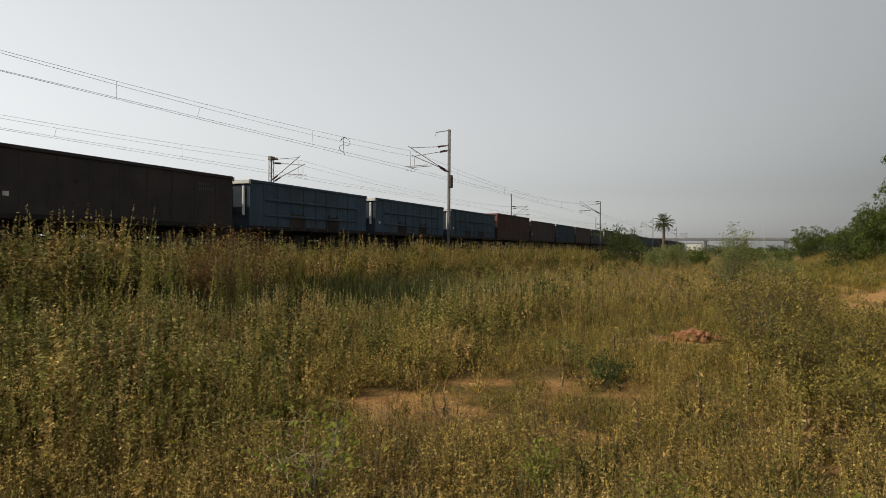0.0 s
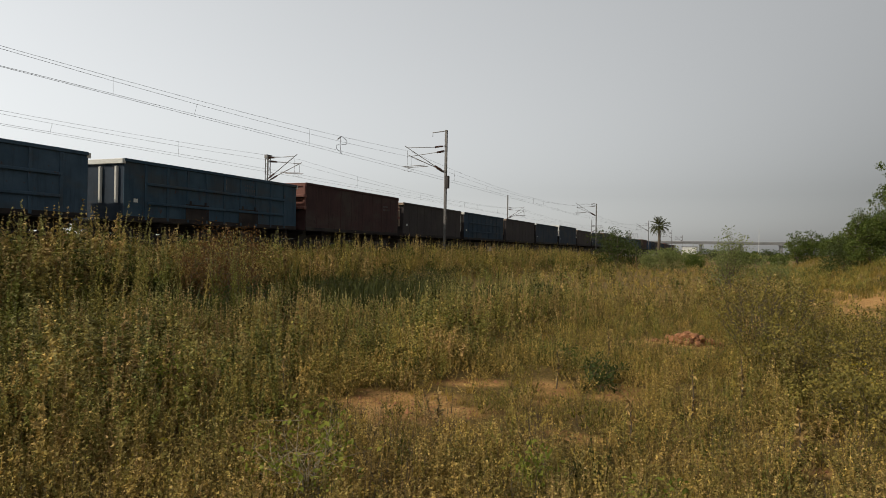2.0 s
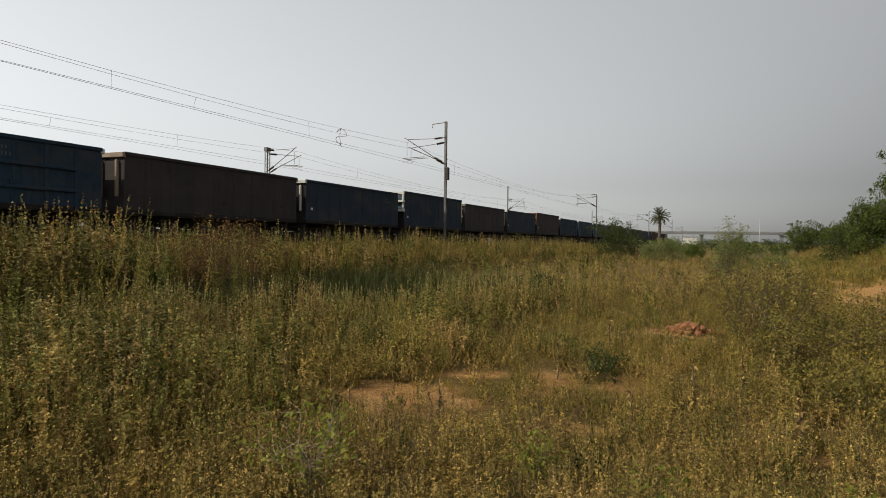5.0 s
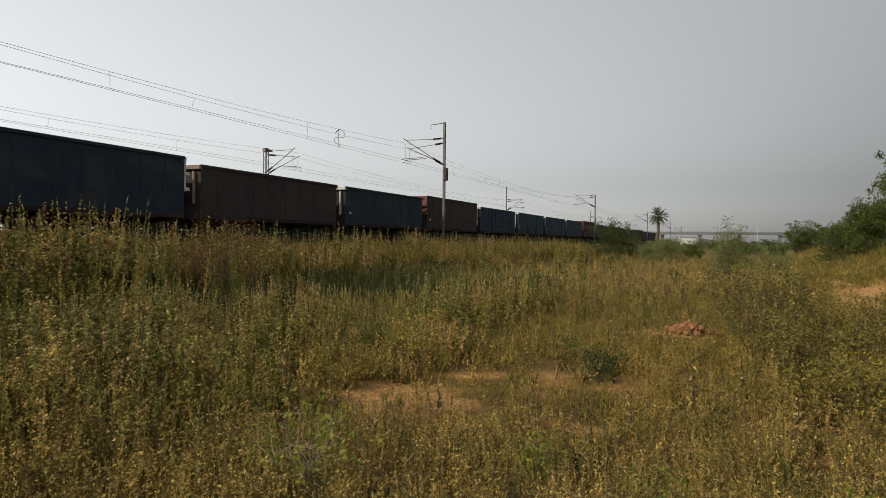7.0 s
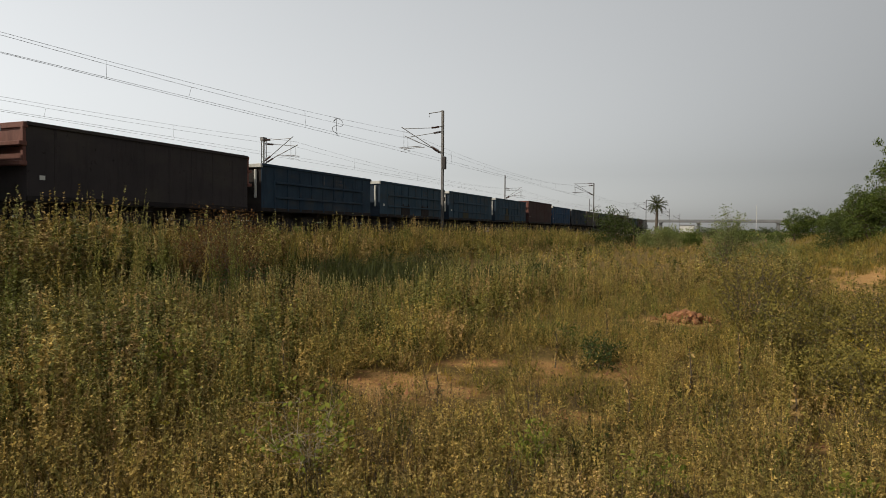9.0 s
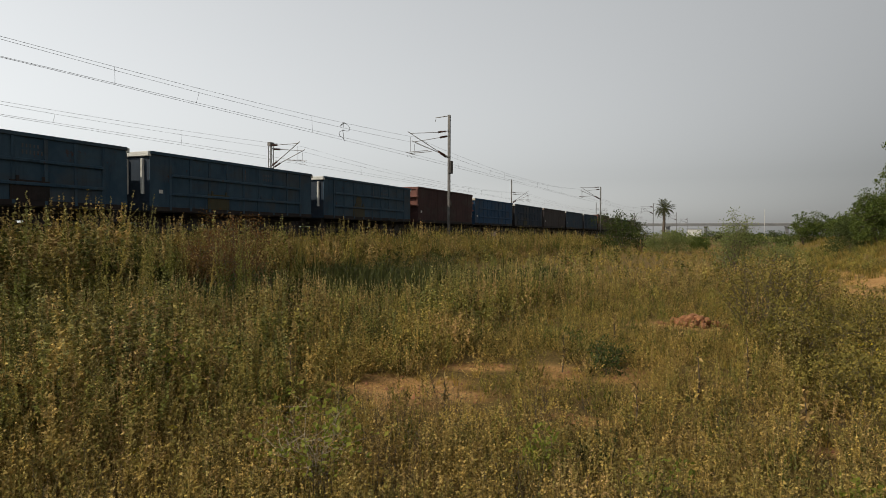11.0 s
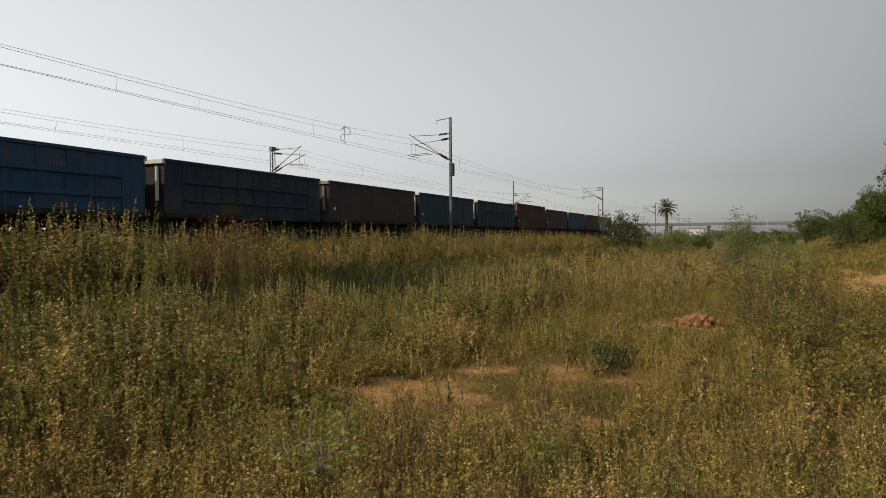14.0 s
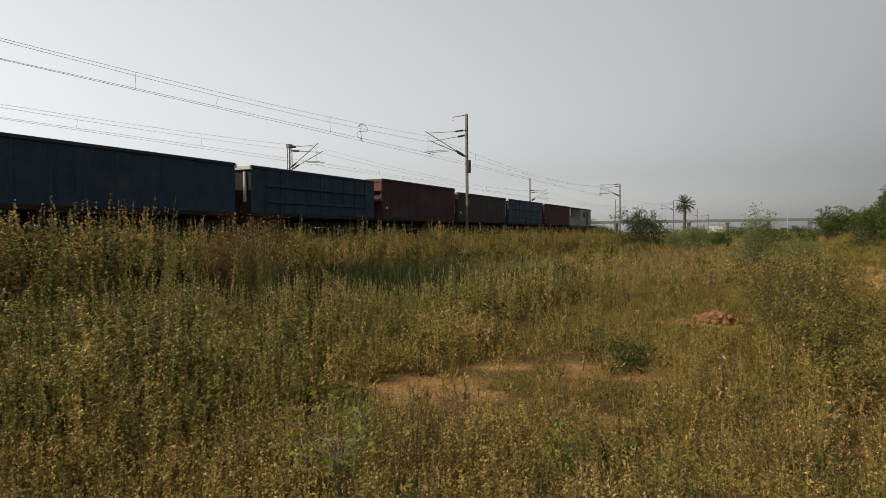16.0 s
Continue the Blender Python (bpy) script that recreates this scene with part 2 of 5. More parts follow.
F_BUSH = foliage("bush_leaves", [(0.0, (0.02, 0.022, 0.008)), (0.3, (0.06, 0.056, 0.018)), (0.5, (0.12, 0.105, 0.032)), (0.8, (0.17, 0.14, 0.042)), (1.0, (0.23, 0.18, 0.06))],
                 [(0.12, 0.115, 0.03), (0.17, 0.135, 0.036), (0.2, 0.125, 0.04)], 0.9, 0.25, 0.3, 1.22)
F_DARK = foliage("dark_leaves", [(0.0, (0.018, 0.03, 0.012)), (0.6, (0.04, 0.06, 0.02)), (1.0, (0.08, 0.10, 0.035))],
                 [(0.03, 0.045, 0.016), (0.045, 0.06, 0.02), (0.06, 0.075, 0.025)], 0.8, 0.3, 0.45, 1.15)
F_TREE = foliage("tree_leaves", [(0.0, (0.03, 0.05, 0.014)), (0.6, (0.065, 0.095, 0.024)), (1.0, (0.12, 0.145, 0.04))],
                 [(0.045, 0.07, 0.018), (0.07, 0.095, 0.026), (0.10, 0.12, 0.035)], 0.5, 0.35, 0.45, 1.12)
F_PALE = foliage("pale_green_leaves", [(0.0, (0.09, 0.115, 0.055)), (0.6, (0.145, 0.175, 0.085)), (1.0, (0.22, 0.245, 0.13))],
                 [(0.11, 0.14, 0.065), (0.15, 0.175, 0.08), (0.185, 0.19, 0.09)], 0.9, 0.4, 0.45, 1.1)
F_LIME = foliage("lime_leaves", [(0.0, (0.05, 0.065, 0.014)), (0.5, (0.17, 0.2, 0.045)), (1.0, (0.38, 0.38, 0.12))],
                 [(0.13, 0.17, 0.025), (0.2, 0.24, 0.035), (0.28, 0.28, 0.045)], 2.0, 0.45)
F_RED = foliage("reddish_leaves", [(0.0, (0.05, 0.03, 0.014)), (0.5, (0.14, 0.075, 0.032)), (1.0, (0.24, 0.13, 0.055))],
                [(0.08, 0.05, 0.025), (0.12, 0.06, 0.035), (0.15, 0.08, 0.045)], 1.2)
F_YELLOW = foliage("yellow_leaves", [(0.0, (0.2, 0.17, 0.02)), (0.6, (0.4, 0.31, 0.03)), (1.0, (0.55, 0.42, 0.05))],
                   [(0.26, 0.22, 0.03), (0.36, 0.28, 0.03), (0.42, 0.32, 0.04)], 2.0, 0.4)
F_FROND = foliage("palm_fronds", [(0.0, (0.04, 0.05, 0.025)), (0.6, (0.08, 0.095, 0.045)), (1.0, (0.15, 0.15, 0.075))],
                  [(0.06, 0.075, 0.035), (0.08, 0.09, 0.045), (0.11, 0.11, 0.055)], 0.8, 0.25)

H_OLIVE = herb("olive_weeds", [(0.1, (0.092, 0.102, 0.022)), (0.5, (0.156, 0.145, 0.032)), (0.9, (0.225, 0.172, 0.044))], (0.24, 0.215, 0.10), 1.2)
H_GOLD = herb("golden_weeds", [(0.1, (0.17, 0.15, 0.032)), (0.5, (0.225, 0.18, 0.042)), (0.9, (0.245, 0.168, 0.05))], (0.26, 0.18, 0.06), 1.3)
H_UMBER = herb("umber_weeds", [(0.1, (0.135, 0.112, 0.032)), (0.5, (0.185, 0.135, 0.044)), (0.9, (0.225, 0.148, 0.058))], (0.24, 0.17, 0.075), 1.5)
H_DRY = herb("dry_brown_weeds", [(0.1, (0.12, 0.1, 0.023)), (0.5, (0.19, 0.135, 0.033)), (0.9, (0.27, 0.185, 0.056))], (0.24, 0.17, 0.07), 1.46)
H_GREEN = herb("dark_green_weeds", [(0.1, (0.055, 0.063, 0.012)), (0.5, (0.095, 0.096, 0.017)), (0.9, (0.13, 0.118, 0.022))], (0.18, 0.16, 0.07), 1.05)


def soil_material():
    m, n, l, b = material("field_soil")
    big = noisy(n, l, 0.35, 5.0, 0.6)
    mid = noisy(n, l, 2.2, 6.0, 0.65)
    fine = noisy(n, l, 28.0, 6.0, 0.7)
    soil = ramp(n, l, mid, [(0.3, (0.26, 0.135, 0.047)), (0.5, (0.40, 0.222, 0.082)), (0.7, (0.51, 0.305, 0.128))])
    litter = ramp(n, l, fine, [(0.3, (0.05, 0.037, 0.013)), (0.55, (0.15, 0.10, 0.032)), (0.75, (0.26, 0.18, 0.062))])
    col = mixed(n, l, ramp(n, l, big, [(0.25, (0.82, 0.82, 0.82)), (0.45, (1, 1, 1))]), soil, litter)
    at = n.new("ShaderNodeAttribute")
    at.attribute_name = "bare"
    col = mixed(n, l, at.outputs["Fac"], col, soil)
    col = mixed(n, l, ramp(n, l, fine, [(0.5, (0, 0, 0)), (0.6, (0.75, 0.75, 0.75))]), col, litter)
    l.new(col, b.inputs["Base Color"])
    b.inputs["Roughness"].default_value = 0.95
    b.inputs["Specular IOR Level"].default_value = 0.1
    bumped(n, l, b, fine, 1.0, 0.05)
    return m


M_SOIL = soil_material()


# ---------------------------------------------------------------- mesh helpers
def part(name, bm, mat, parent=None, label=""):
    me = bpy.data.meshes.new(name)
    bm.to_mesh(me)
    bm.free()
    me.materials.append(mat)
    ob = new(name, me)
    ob.parent = parent
    if label:
        tagged(ob, label)
    return ob


def shared(name, me, mat, parent, place=None, label=""):
    """An object on a mesh that others share, with a material of its own."""
    ob = new(name, me)
    ob.parent = parent
    ob.material_slots[0].link = "OBJECT"
    ob.material_slots[0].material = mat
    if place is not None:
        ob.matrix_basis = place
    if label:
        tagged(ob, label)
    return ob


def mesh_of(bm, name, mat):
    me = bpy.data.meshes.new(name)
    bm.to_mesh(me)
    bm.free()
    me.materials.append(mat)
    return me


def box(bm, x0, x1, y0, y1, z0, z1, bevel=0.0):
    r = bmesh.ops.create_cube(bm, size=1.0)
    m = Matrix.Translation(((x0 + x1) / 2, (y0 + y1) / 2, (z0 + z1) / 2)) @ Matrix.Diagonal((x1 - x0, y1 - y0, z1 - z0, 1))
    bmesh.ops.transform(bm, matrix=m, verts=r["verts"])
    if bevel > 0:
        edges = {e for v in r["verts"] for e in v.link_edges}
        bmesh.ops.bevel(bm, geom=list(edges), offset=bevel, segments=1, affect="EDGES")
    return bm


def tube(bm, points, radii, sides=6, cap=True):
    """A tapered tube through points."""
    rings = []
    pts = [Vector(p) for p in points]
    for i, p in enumerate(pts):
        d = (pts[min(i + 1, len(pts) - 1)] - pts[max(i - 1, 0)]).normalized()
        side = d.cross(Vector((0, 0, 1)) if abs(d.z) < 0.9 else Vector((1, 0, 0))).normalized()
        up = side.cross(d)
        r = radii[i] if isinstance(radii, (list, tuple)) else radii
        rings.append([bm.verts.new(p + (side * math.cos(a) + up * math.sin(a)) * r) for a in [2 * math.pi * k / sides for k in range(sides)]])
    for a, b in zip(rings, rings[1:]):
        for k in range(sides):
            bm.faces.new((a[k], a[(k + 1) % sides], b[(k + 1) % sides], b[k]))
    if cap:
        bm.faces.new(rings[0][::-1])
        bm.faces.new(rings[-1])
    return bm


def empty(name, x=0, y=0, z=0, rz=0):
    ob = new(name)
    ob.empty_display_size = 0.3
    ob.matrix_basis = pose(x, y, z, 0, 0, rz)
    return ob


def quads_object(name, verts, quads, mat, parent=None):
    me = bpy.data.meshes.new(name)
    nv, nf = len(verts), len(quads)
    me.vertices.add(nv)
    me.vertices.foreach_set("co", np.ascontiguousarray(verts, np.float32).ravel())
    me.loops.add(nf * 4)
    me.loops.foreach_set("vertex_index", np.ascontiguousarray(quads, np.int32).ravel())
    me.polygons.add(nf)
    me.polygons.foreach_set("loop_start", np.arange(0, nf * 4, 4, dtype=np.int32))
    me.materials.append(mat)
    me.update(calc_edges=True)
    ob = new(name, me)
    ob.parent = parent
    return ob


def tris_object(name, verts, tris, mat, parent=None):
    me = bpy.data.meshes.new(name)
    nv, nf = len(verts), len(tris)
    me.vertices.add(nv)
    me.vertices.foreach_set("co", np.ascontiguousarray(verts, np.float32).ravel())
    me.loops.add(nf * 3)
    me.loops.foreach_set("vertex_index", np.ascontiguousarray(tris, np.int32).ravel())
    me.polygons.add(nf)
    me.polygons.foreach_set("loop_start", np.arange(0, nf * 3, 3, dtype=np.int32))
    me.materials.append(mat)
    me.update(calc_edges=True)
    ob = new(name, me)
    ob.parent = parent
    return ob


def smooth(a, b, v):
    t = np.clip((v - a) / (b - a), 0, 1)
    return t * t * (3 - 2 * t)


def wave_noise(x, y, scale, seed):
    """A soft random field of about -1 to 1."""
    r = np.random.RandomState(seed)
    out = np.zeros_like(np.asarray(x, float))
    for k in range(10):
        a, p, f = r.uniform(0, 6.283), r.uniform(0, 6.283), r.uniform(0.6, 2.2) / scale
        out = out + np.sin((x * math.cos(a) + y * math.sin(a)) * f * 2.2 + p)
    return out / 4.5


# ---------------------------------------------------------------- ground
RAIL_Z = 1.14
TRACK_X, FAR_X = -20.45, -30.7
BED_Z = 0.72


def hollow(x, y):
    """1 in the low strip of shade-coloured grass between the field and the bank."""
    edge = -0.854 * (x + 7.6) + 0.524 * (y - 7.5) + 0.45 * wave_noise(x, y, 2.0, 91)
    return smooth(0.0, 0.9, edge) * smooth(-11.9, -10.8, x) * smooth(-0.22, -0.30, x / np.maximum(y, 1.0)) * smooth(6.5, 8.5, y) * smooth(30, 22, y)


def ground_z(x, y):
    x, y = np.asarray(x, float), np.asarray(y, float)
    bank = BED_Z * smooth(-10.5, -16.0, x) * smooth(-46.0, -38.0, x)
    near = smooth(400, 60, np.hypot(x, y))
    rough = (0.05 * wave_noise(x, y, 3.0, 5) + 0.02 * wave_noise(x, y, 0.9, 6)) * near
    rise = 1.25 * smooth(2.6, 6.6, x - 0.04 * y) * smooth(18, 40, y) * smooth(160, 80, y)
    # unseen rise added past the far track, closing off sky under the wagons
    beyond = 2.2 * smooth(-46.0, -60.0, x) * smooth(500, 300, np.abs(y))
    return bank + rough + rise + beyond - 0.28 * hollow(x, y)


# bare patches: x, y, half-width, half-depth, turn
BARE = [(-2.95, 6.05, 0.72, 0.7, 0.45), (-2.66, 7.38, 0.4, 0.25, 0.4), (-1.78, 7.35, 0.22, 0.55, 0.25), (-1.02, 7.75, 0.27, 0.55, 0.15), (-0.75, 12.2, 0.8, 0.85, 0.1),
        (-1.1, 5.75, 0.28, 0.2, 0.2), (-0.2, 5.66, 0.2, 0.12, 0.0), (0.67, 5.6, 0.18, 0.12, 0.0), (3.5, 20.0, 1.0, 3.5, 0.1), (4.5, 26.0, 1.3, 3.2, -0.2), (4.0, 32.0, 0.45, 3.0, 0.1)]


def bare(x, y):
    """1 on bare soil, 0 under plants."""
    out = np.zeros_like(x)
    edge = 0.35 * wave_noise(x, y, 0.5, 21) + 0.28 * wave_noise(x, y, 0.19, 22)
    for bx, by, hw, hd, turn in BARE:
        c, s = math.cos(turn), math.sin(turn)
        u, v = ((x - bx) * c + (y - by) * s) / hw, (-(x - bx) * s + (y - by) * c) / hd
        out = np.maximum(out, smooth(1.25, 0.7, np.hypot(u, v) + edge))
    return out


def build_ground():
    far = [60, 80, 110, 160, 240, 360, 540, 800, 1200, 1900, 3000]
    xs = np.array([-v for v in far[::-1]] + list(np.arange(-48, -14, 0.75)) + list(np.arange(-14, 8, 0.2)) + list(np.arange(8, 16, 0.75)) + [16, 20, 26, 34, 46] + far)
    ys = np.array([-v for v in far[::-1]] + list(np.arange(-40, 0, 2.0)) + list(np.arange(0, 17, 0.2)) + list(np.arange(17, 59, 0.75)) + far)
    gx, gy = np.meshgrid(xs, ys)
    v = np.stack([gx, gy, ground_z(gx, gy)], -1).reshape(-1, 3)
    nx, ny = len(xs), len(ys)
    i = (np.arange(ny - 1)[:, None] * nx + np.arange(nx - 1)[None]).ravel()
    ob = quads_object("ground", v, np.stack([i, i + 1, i + nx + 1, i + nx], 1), M_SOIL)
    ob.data.attributes.new("bare", "FLOAT", "POINT").data.foreach_set("value", bare(v[:, 0], v[:, 1]).astype(np.float32))
    ob.data.polygons.foreach_set("use_smooth", np.ones(len(ob.data.polygons), dtype=bool))
    tagged(ob, "dry reddish soil field with grass litter", "ground", kind="structure")


build_ground()


# ---------------------------------------------------------------- railway
def build_track(x, name):
    """Ballast bed, rails and sleepers of one line."""
    top = RAIL_Z - 0.17
    bm = bmesh.new()
    ys = [-60, -20, 20, 60, 110, 170, 260, 400, 560, 800]
    prof = [(-3.1, BED_Z - 0.06), (-1.75, top), (1.75, top), (3.1, BED_Z - 0.06)]
    rings = [[bm.verts.new((x + px, y, pz)) for px, pz in prof] for y in ys]
    for a, b in zip(rings, rings[1:]):
        for k in range(3):
            bm.faces.new((a[k], a[k + 1], b[k + 1], b[k]))
    bed = part("ballast_bed", bm, M_STONE)
    tagged(bed, "grey crushed stone ballast under the railway line", "ballast", kind="structure")
    for sx in (-0.84, 0.84):
        bm = bmesh.new()
        box(bm, x + sx - 0.036, x + sx + 0.036, -60, 800, RAIL_Z - 0.045, RAIL_Z)
        box(bm, x + sx - 0.01, x + sx + 0.01, -60, 800, RAIL_Z - 0.14, RAIL_Z - 0.045)
        box(bm, x + sx - 0.07, x + sx + 0.07, -60, 800, RAIL_Z - 0.165, RAIL_Z - 0.14)
        part("rail", bm, M_RAIL, bed)
    bm = bmesh.new()
    y = -20.0
    while y < 120:
        box(bm, x - 1.37, x + 1.37, y - 0.12, y + 0.12, top - 0.1, top + 0.006)
        y += 0.65
    sl = part("sleepers", bm, M_CONC, bed)
    tagged(sl, kind="stuff")


build_track(TRACK_X, "near")
build_track(FAR_X, "far")


def insulator(bm, a, b):
    a, b = Vector(a), Vector(b)
    n = 7
    pts, rad = [], []
    for i in range(n * 2 + 1):
        pts.append(a.lerp(b, i / (n * 2)))
        rad.append(0.035 if i % 2 == 0 else 0.085)
    tube(bm, pts, rad, 8)


def mast(x, y, top, side, reach=2.75, arm=False, lattice=False, drop=0.0):
    """A catenary mast; side is the way to its track (-1 or 1)."""
    base = float(ground_z(x, y)) - 0.1
    ob = empty("catenary_mast", x, y, base)
    tagged(ob, "galvanised steel mast holding the overhead railway wires", "catenary mast", "catenary masts")
    h = top - base
    bm = bmesh.new()
    if lattice:
        for dy in (-0.17, 0.17):
            for dx in (-0.1, 0.1):
                box(bm, dx - 0.02, dx + 0.02, dy - 0.03, dy + 0.03, 0, h)
        k, z = 0, 0.4
        while z < h - 0.3:
            s = 1 if k % 2 else -1
            tube(bm, [(0.09, -0.16 * s, z), (0.09, 0.16 * s, z + 0.3)], 0.018, 4)
            tube(bm, [(-0.09, -0.16 * s, z), (-0.09, 0.16 * s, z + 0.3)], 0.018, 4)
            z, k = z + 0.3, k + 1
        box(bm, -0.14, 0.14, -0.26, 0.26, h - 0.28, h)
    else:
        box(bm, -0.075, 0.075, -0.08, -0.067, 0, h)
        box(bm, -0.075, 0.075, 0.067, 0.08, 0, h)
        box(bm, -0.006, 0.006, -0.067, 0.067, 0, h)
        for z in (0.6, h * 0.5, h * 0.62):
            box(bm, -0.08, 0.08, -0.085, 0.085, z, z + 0.08)
    part("post", bm, M_GALV, ob)
    bm = bmesh.new()
    box(bm, -0.35, 0.35, -0.35, 0.35, -0.15, 0.35, 0.03)
    part("footing", bm, M_CONC, ob, "concrete footing")
    # cantilever
    zc = RAIL_Z + 5.75 - base + drop          # contact wire
    zm = zc + 1.35                            # messenger wire
    tip = side * reach
    for k, dy in enumerate((-0.32, 0.32)):
        z_low, z_high = zc + 0.12 - 0.1 * k, zm + 0.22 - 0.30 * k
        bm = bmesh.new()
        insulator(bm, (side * 0.25, dy * 0.4, z_low - 0.1), (side * 0.75, dy * 0.6, z_low + 0.18))
        part("insulator", bm, M_PORC, ob, "brown ribbed porcelain insulator")
        bm = bmesh.new()
        insulator(bm, (side * 0.2, dy * 0.4, z_high + 0.05), (side * 0.75, dy * 0.6, z_high))
        part("insulator", bm, M_PORC, ob, "brown ribbed porcelain insulator")
        bm = bmesh.new()
        tube(bm, [(0, dy * 0.3, z_low - 0.25), (side * 0.25, dy * 0.4, z_low - 0.1)], 0.04, 6)
        tube(bm, [(side * 0.75, dy * 0.6, z_low + 0.18), (tip + side * 0.2, dy, z_high + 0.15 - 0.25 * k)], 0.028, 6)
        tube(bm, [(0, dy * 0.3, z_high + 0.08), (side * 0.2, dy * 0.4, z_high + 0.05)], 0.03, 6)
        tube(bm, [(side * 0.75, dy * 0.6, z_high), (tip, dy, z_high + 0.02 - 0.2 * k)], 0.022, 6)
        part("cantilever", bm, M_GALV, ob)
        bm = bmesh.new()
        tube(bm, [(side * 1.45, dy, zc + 0.36), (tip + side * 0.35, dy, zc + 0.3)], 0.024, 6)
        tube(bm, [(tip + side * 0.3, dy, zc + 0.3), (tip - side * 0.2, dy, zc + 0.12), (tip + side * 0.25, dy, zc + 0.02)], 0.018, 6)
        tube(bm, [(tip, dy, zc + 0.3), (tip, dy, zm - 0.4 * k)], 0.012, 5)
        part("registration_arm", bm, M_GALV, ob)
    if arm:
        bm = bmesh.new()
        tube(bm, [(0, 0, h - 0.06), (side * 1.0, 0, h - 0.14), (side * 1.0, 0, h - 0.4)], 0.03, 6)
        part("return_wire_arm", bm, M_GALV, ob)
        bm = bmesh.new()
        box(bm, 0.02, 0.24, -0.14, 0.14, h * 0.56, h * 0.56 + 0.85, 0.02)
        part("counterweight", bm, M_STEEL, ob, "dark counterweight box")
        bm = bmesh.new()
        part("bracket_box", box(bm, 0.06, 0.18, -0.1, 0.1, h * 0.32, h * 0.32 + 0.28, 0.02), M_STEEL, ob)
    return ob


NEAR_MASTS = [(-15.0, 9.4, True), (42.8, 9.62, True), (100.7, 8.5, False), (173.0, 9.25, False), (249.0, 9.4, False), (310.0, 9.1, False)]
FAR_MASTS = [(-14.0, 8.9, True), (44.3, 8.72, True), (108.0, 10.6, False), (184.0, 10.0, False), (262.0, 9.8, False)]
for my, mt, ma in NEAR_MASTS:
    mast(-17.7, my, mt, -1, arm=ma and my > 0)
for my, mt, ml in FAR_MASTS:
    mast(-33.5, my, mt, 1, lattice=ml)


def overhead(x, masts, label):
    """Messenger wire, contact wires and droppers of one line, span by span."""
    ob = empty("overhead_line", x, 0, 0)
    tagged(ob, label, "overhead wire", "overhead lines")
    zc = RAIL_Z + 5.75
    ys = [m[0] for m in masts]
    for k in range(2):
        pts, cps = [], []
        for i, (a, b) in enumerate(zip(ys, ys[1:])):
            n = 14
            for j in range(n):
                u = j / n
                sag = 4 * u * (1 - u)
                stag = (0.2 if (i + k) % 2 else -0.2) * (1 - 2 * u)
                low = (0.09 + 0.48 * (u - 0.5) if i == 0 else 0.33 * (1 - u)) if k else -0.03
                lift = (max(0.0, 0.55 * (u - 0.45)) if i == 0 else 0.3 * (1 - u)) if k else 0.0
                pts.append((stag * 0.5 + 0.12 * k, a + (b - a) * u, zc + 1.35 - 0.78 * sag - low))
                cps.append((stag, a + (b - a) * u, zc - 0.03 + lift))
        pts.append((0, ys[-1], zc + 1.3))
        cps.append((0, ys[-1], zc))
        bm = bmesh.new()
        part("messenger_wire", tube(bm, pts, 0.0062, 4), M_WIRE, ob)
        bm = bmesh.new()
        part("contact_wire", tube(bm, cps, 0.0065, 4), M_WIRE, ob)
        for i in range(3):
            for j in (2, 5, 8, 11) if k == 0 else (4, 9):
                p, c = pts[i * 14 + j], cps[i * 14 + j]
                bm = bmesh.new()
                part("dropper", tube(bm, [p, c], 0.007, 4), M_WIRE, ob)
    return ob


overhead(TRACK_X, NEAR_MASTS, "thin dark overhead wires above the near track")
overhead(FAR_X, FAR_MASTS, "thin dark overhead wires above the far track")


def jumper():
    """The looped cable that links messenger and contact wires."""
    bm = bmesh.new()
    ctrl = [(0.05, 0.55), (-0.42, 0.28), (-0.1, 0.50), (0.40, 0.46), (0.62, 0.28), (0.40, 0.12), (-0.15, 0.08), (-0.52, -0.08), (-0.45, -0.26), (-0.15, -0.34), (0.15, -0.52)]
    pts = []
    for i in range(len(ctrl) - 1):
        p0, p1, p2, p3 = (Vector(ctrl[min(max(i + j, 0), len(ctrl) - 1)]) for j in (-1, 0, 1, 2))
        for u in (0.0, 0.25, 0.5, 0.75):
            q = 0.5 * (2 * p1 + (p2 - p0) * u + (2 * p0 - 5 * p1 + 4 * p2 - p3) * u * u + (3 * p1 - p0 - 3 * p2 + p3) * u ** 3)
            pts.append((TRACK_X + 0.1, 33.6 + q.x, RAIL_Z + 6.18 + q.y))
    tube(bm, [(TRACK_X + 0.12, 33.5, RAIL_Z + 6.72), (TRACK_X + 0.13, 33.42, RAIL_Z + 6.2), (TRACK_X + 0.12, 33.55, RAIL_Z + 5.75)], 0.014, 5)
    ob = part("jumper_cable", tube(bm, pts, 0.014, 5), M_WIRE)
    tagged(ob, "looped black jumper cable hung between overhead wires", "cable")


jumper()

# ---------------------------------------------------------------- wagons
SPEED = 14.484
# where the front of each wagon stands at the start, along the track
FRONTS = [1.5, 12.46, 23.6, 34.74, 46.2, 57.05, 67.92, 78.74, 89.68, 100.52, 111.46, 122.37, 133.35, 144.25, 155.26, 166.49,
          177.51, 188.66, 199.87, 210.61, 221.52, 232.43, 243.2, 254.2, 265.16, 275.89, 286.74, 297.62, 308.3]
HALF_W, BODY_L, FLOOR, TOP = 1.50, 10.03, 1.22, 3.30     # heights above the rail
BODY_H = TOP - FLOOR


TALLER = 0.21                    # the older wagons with ribbed ends stand higher


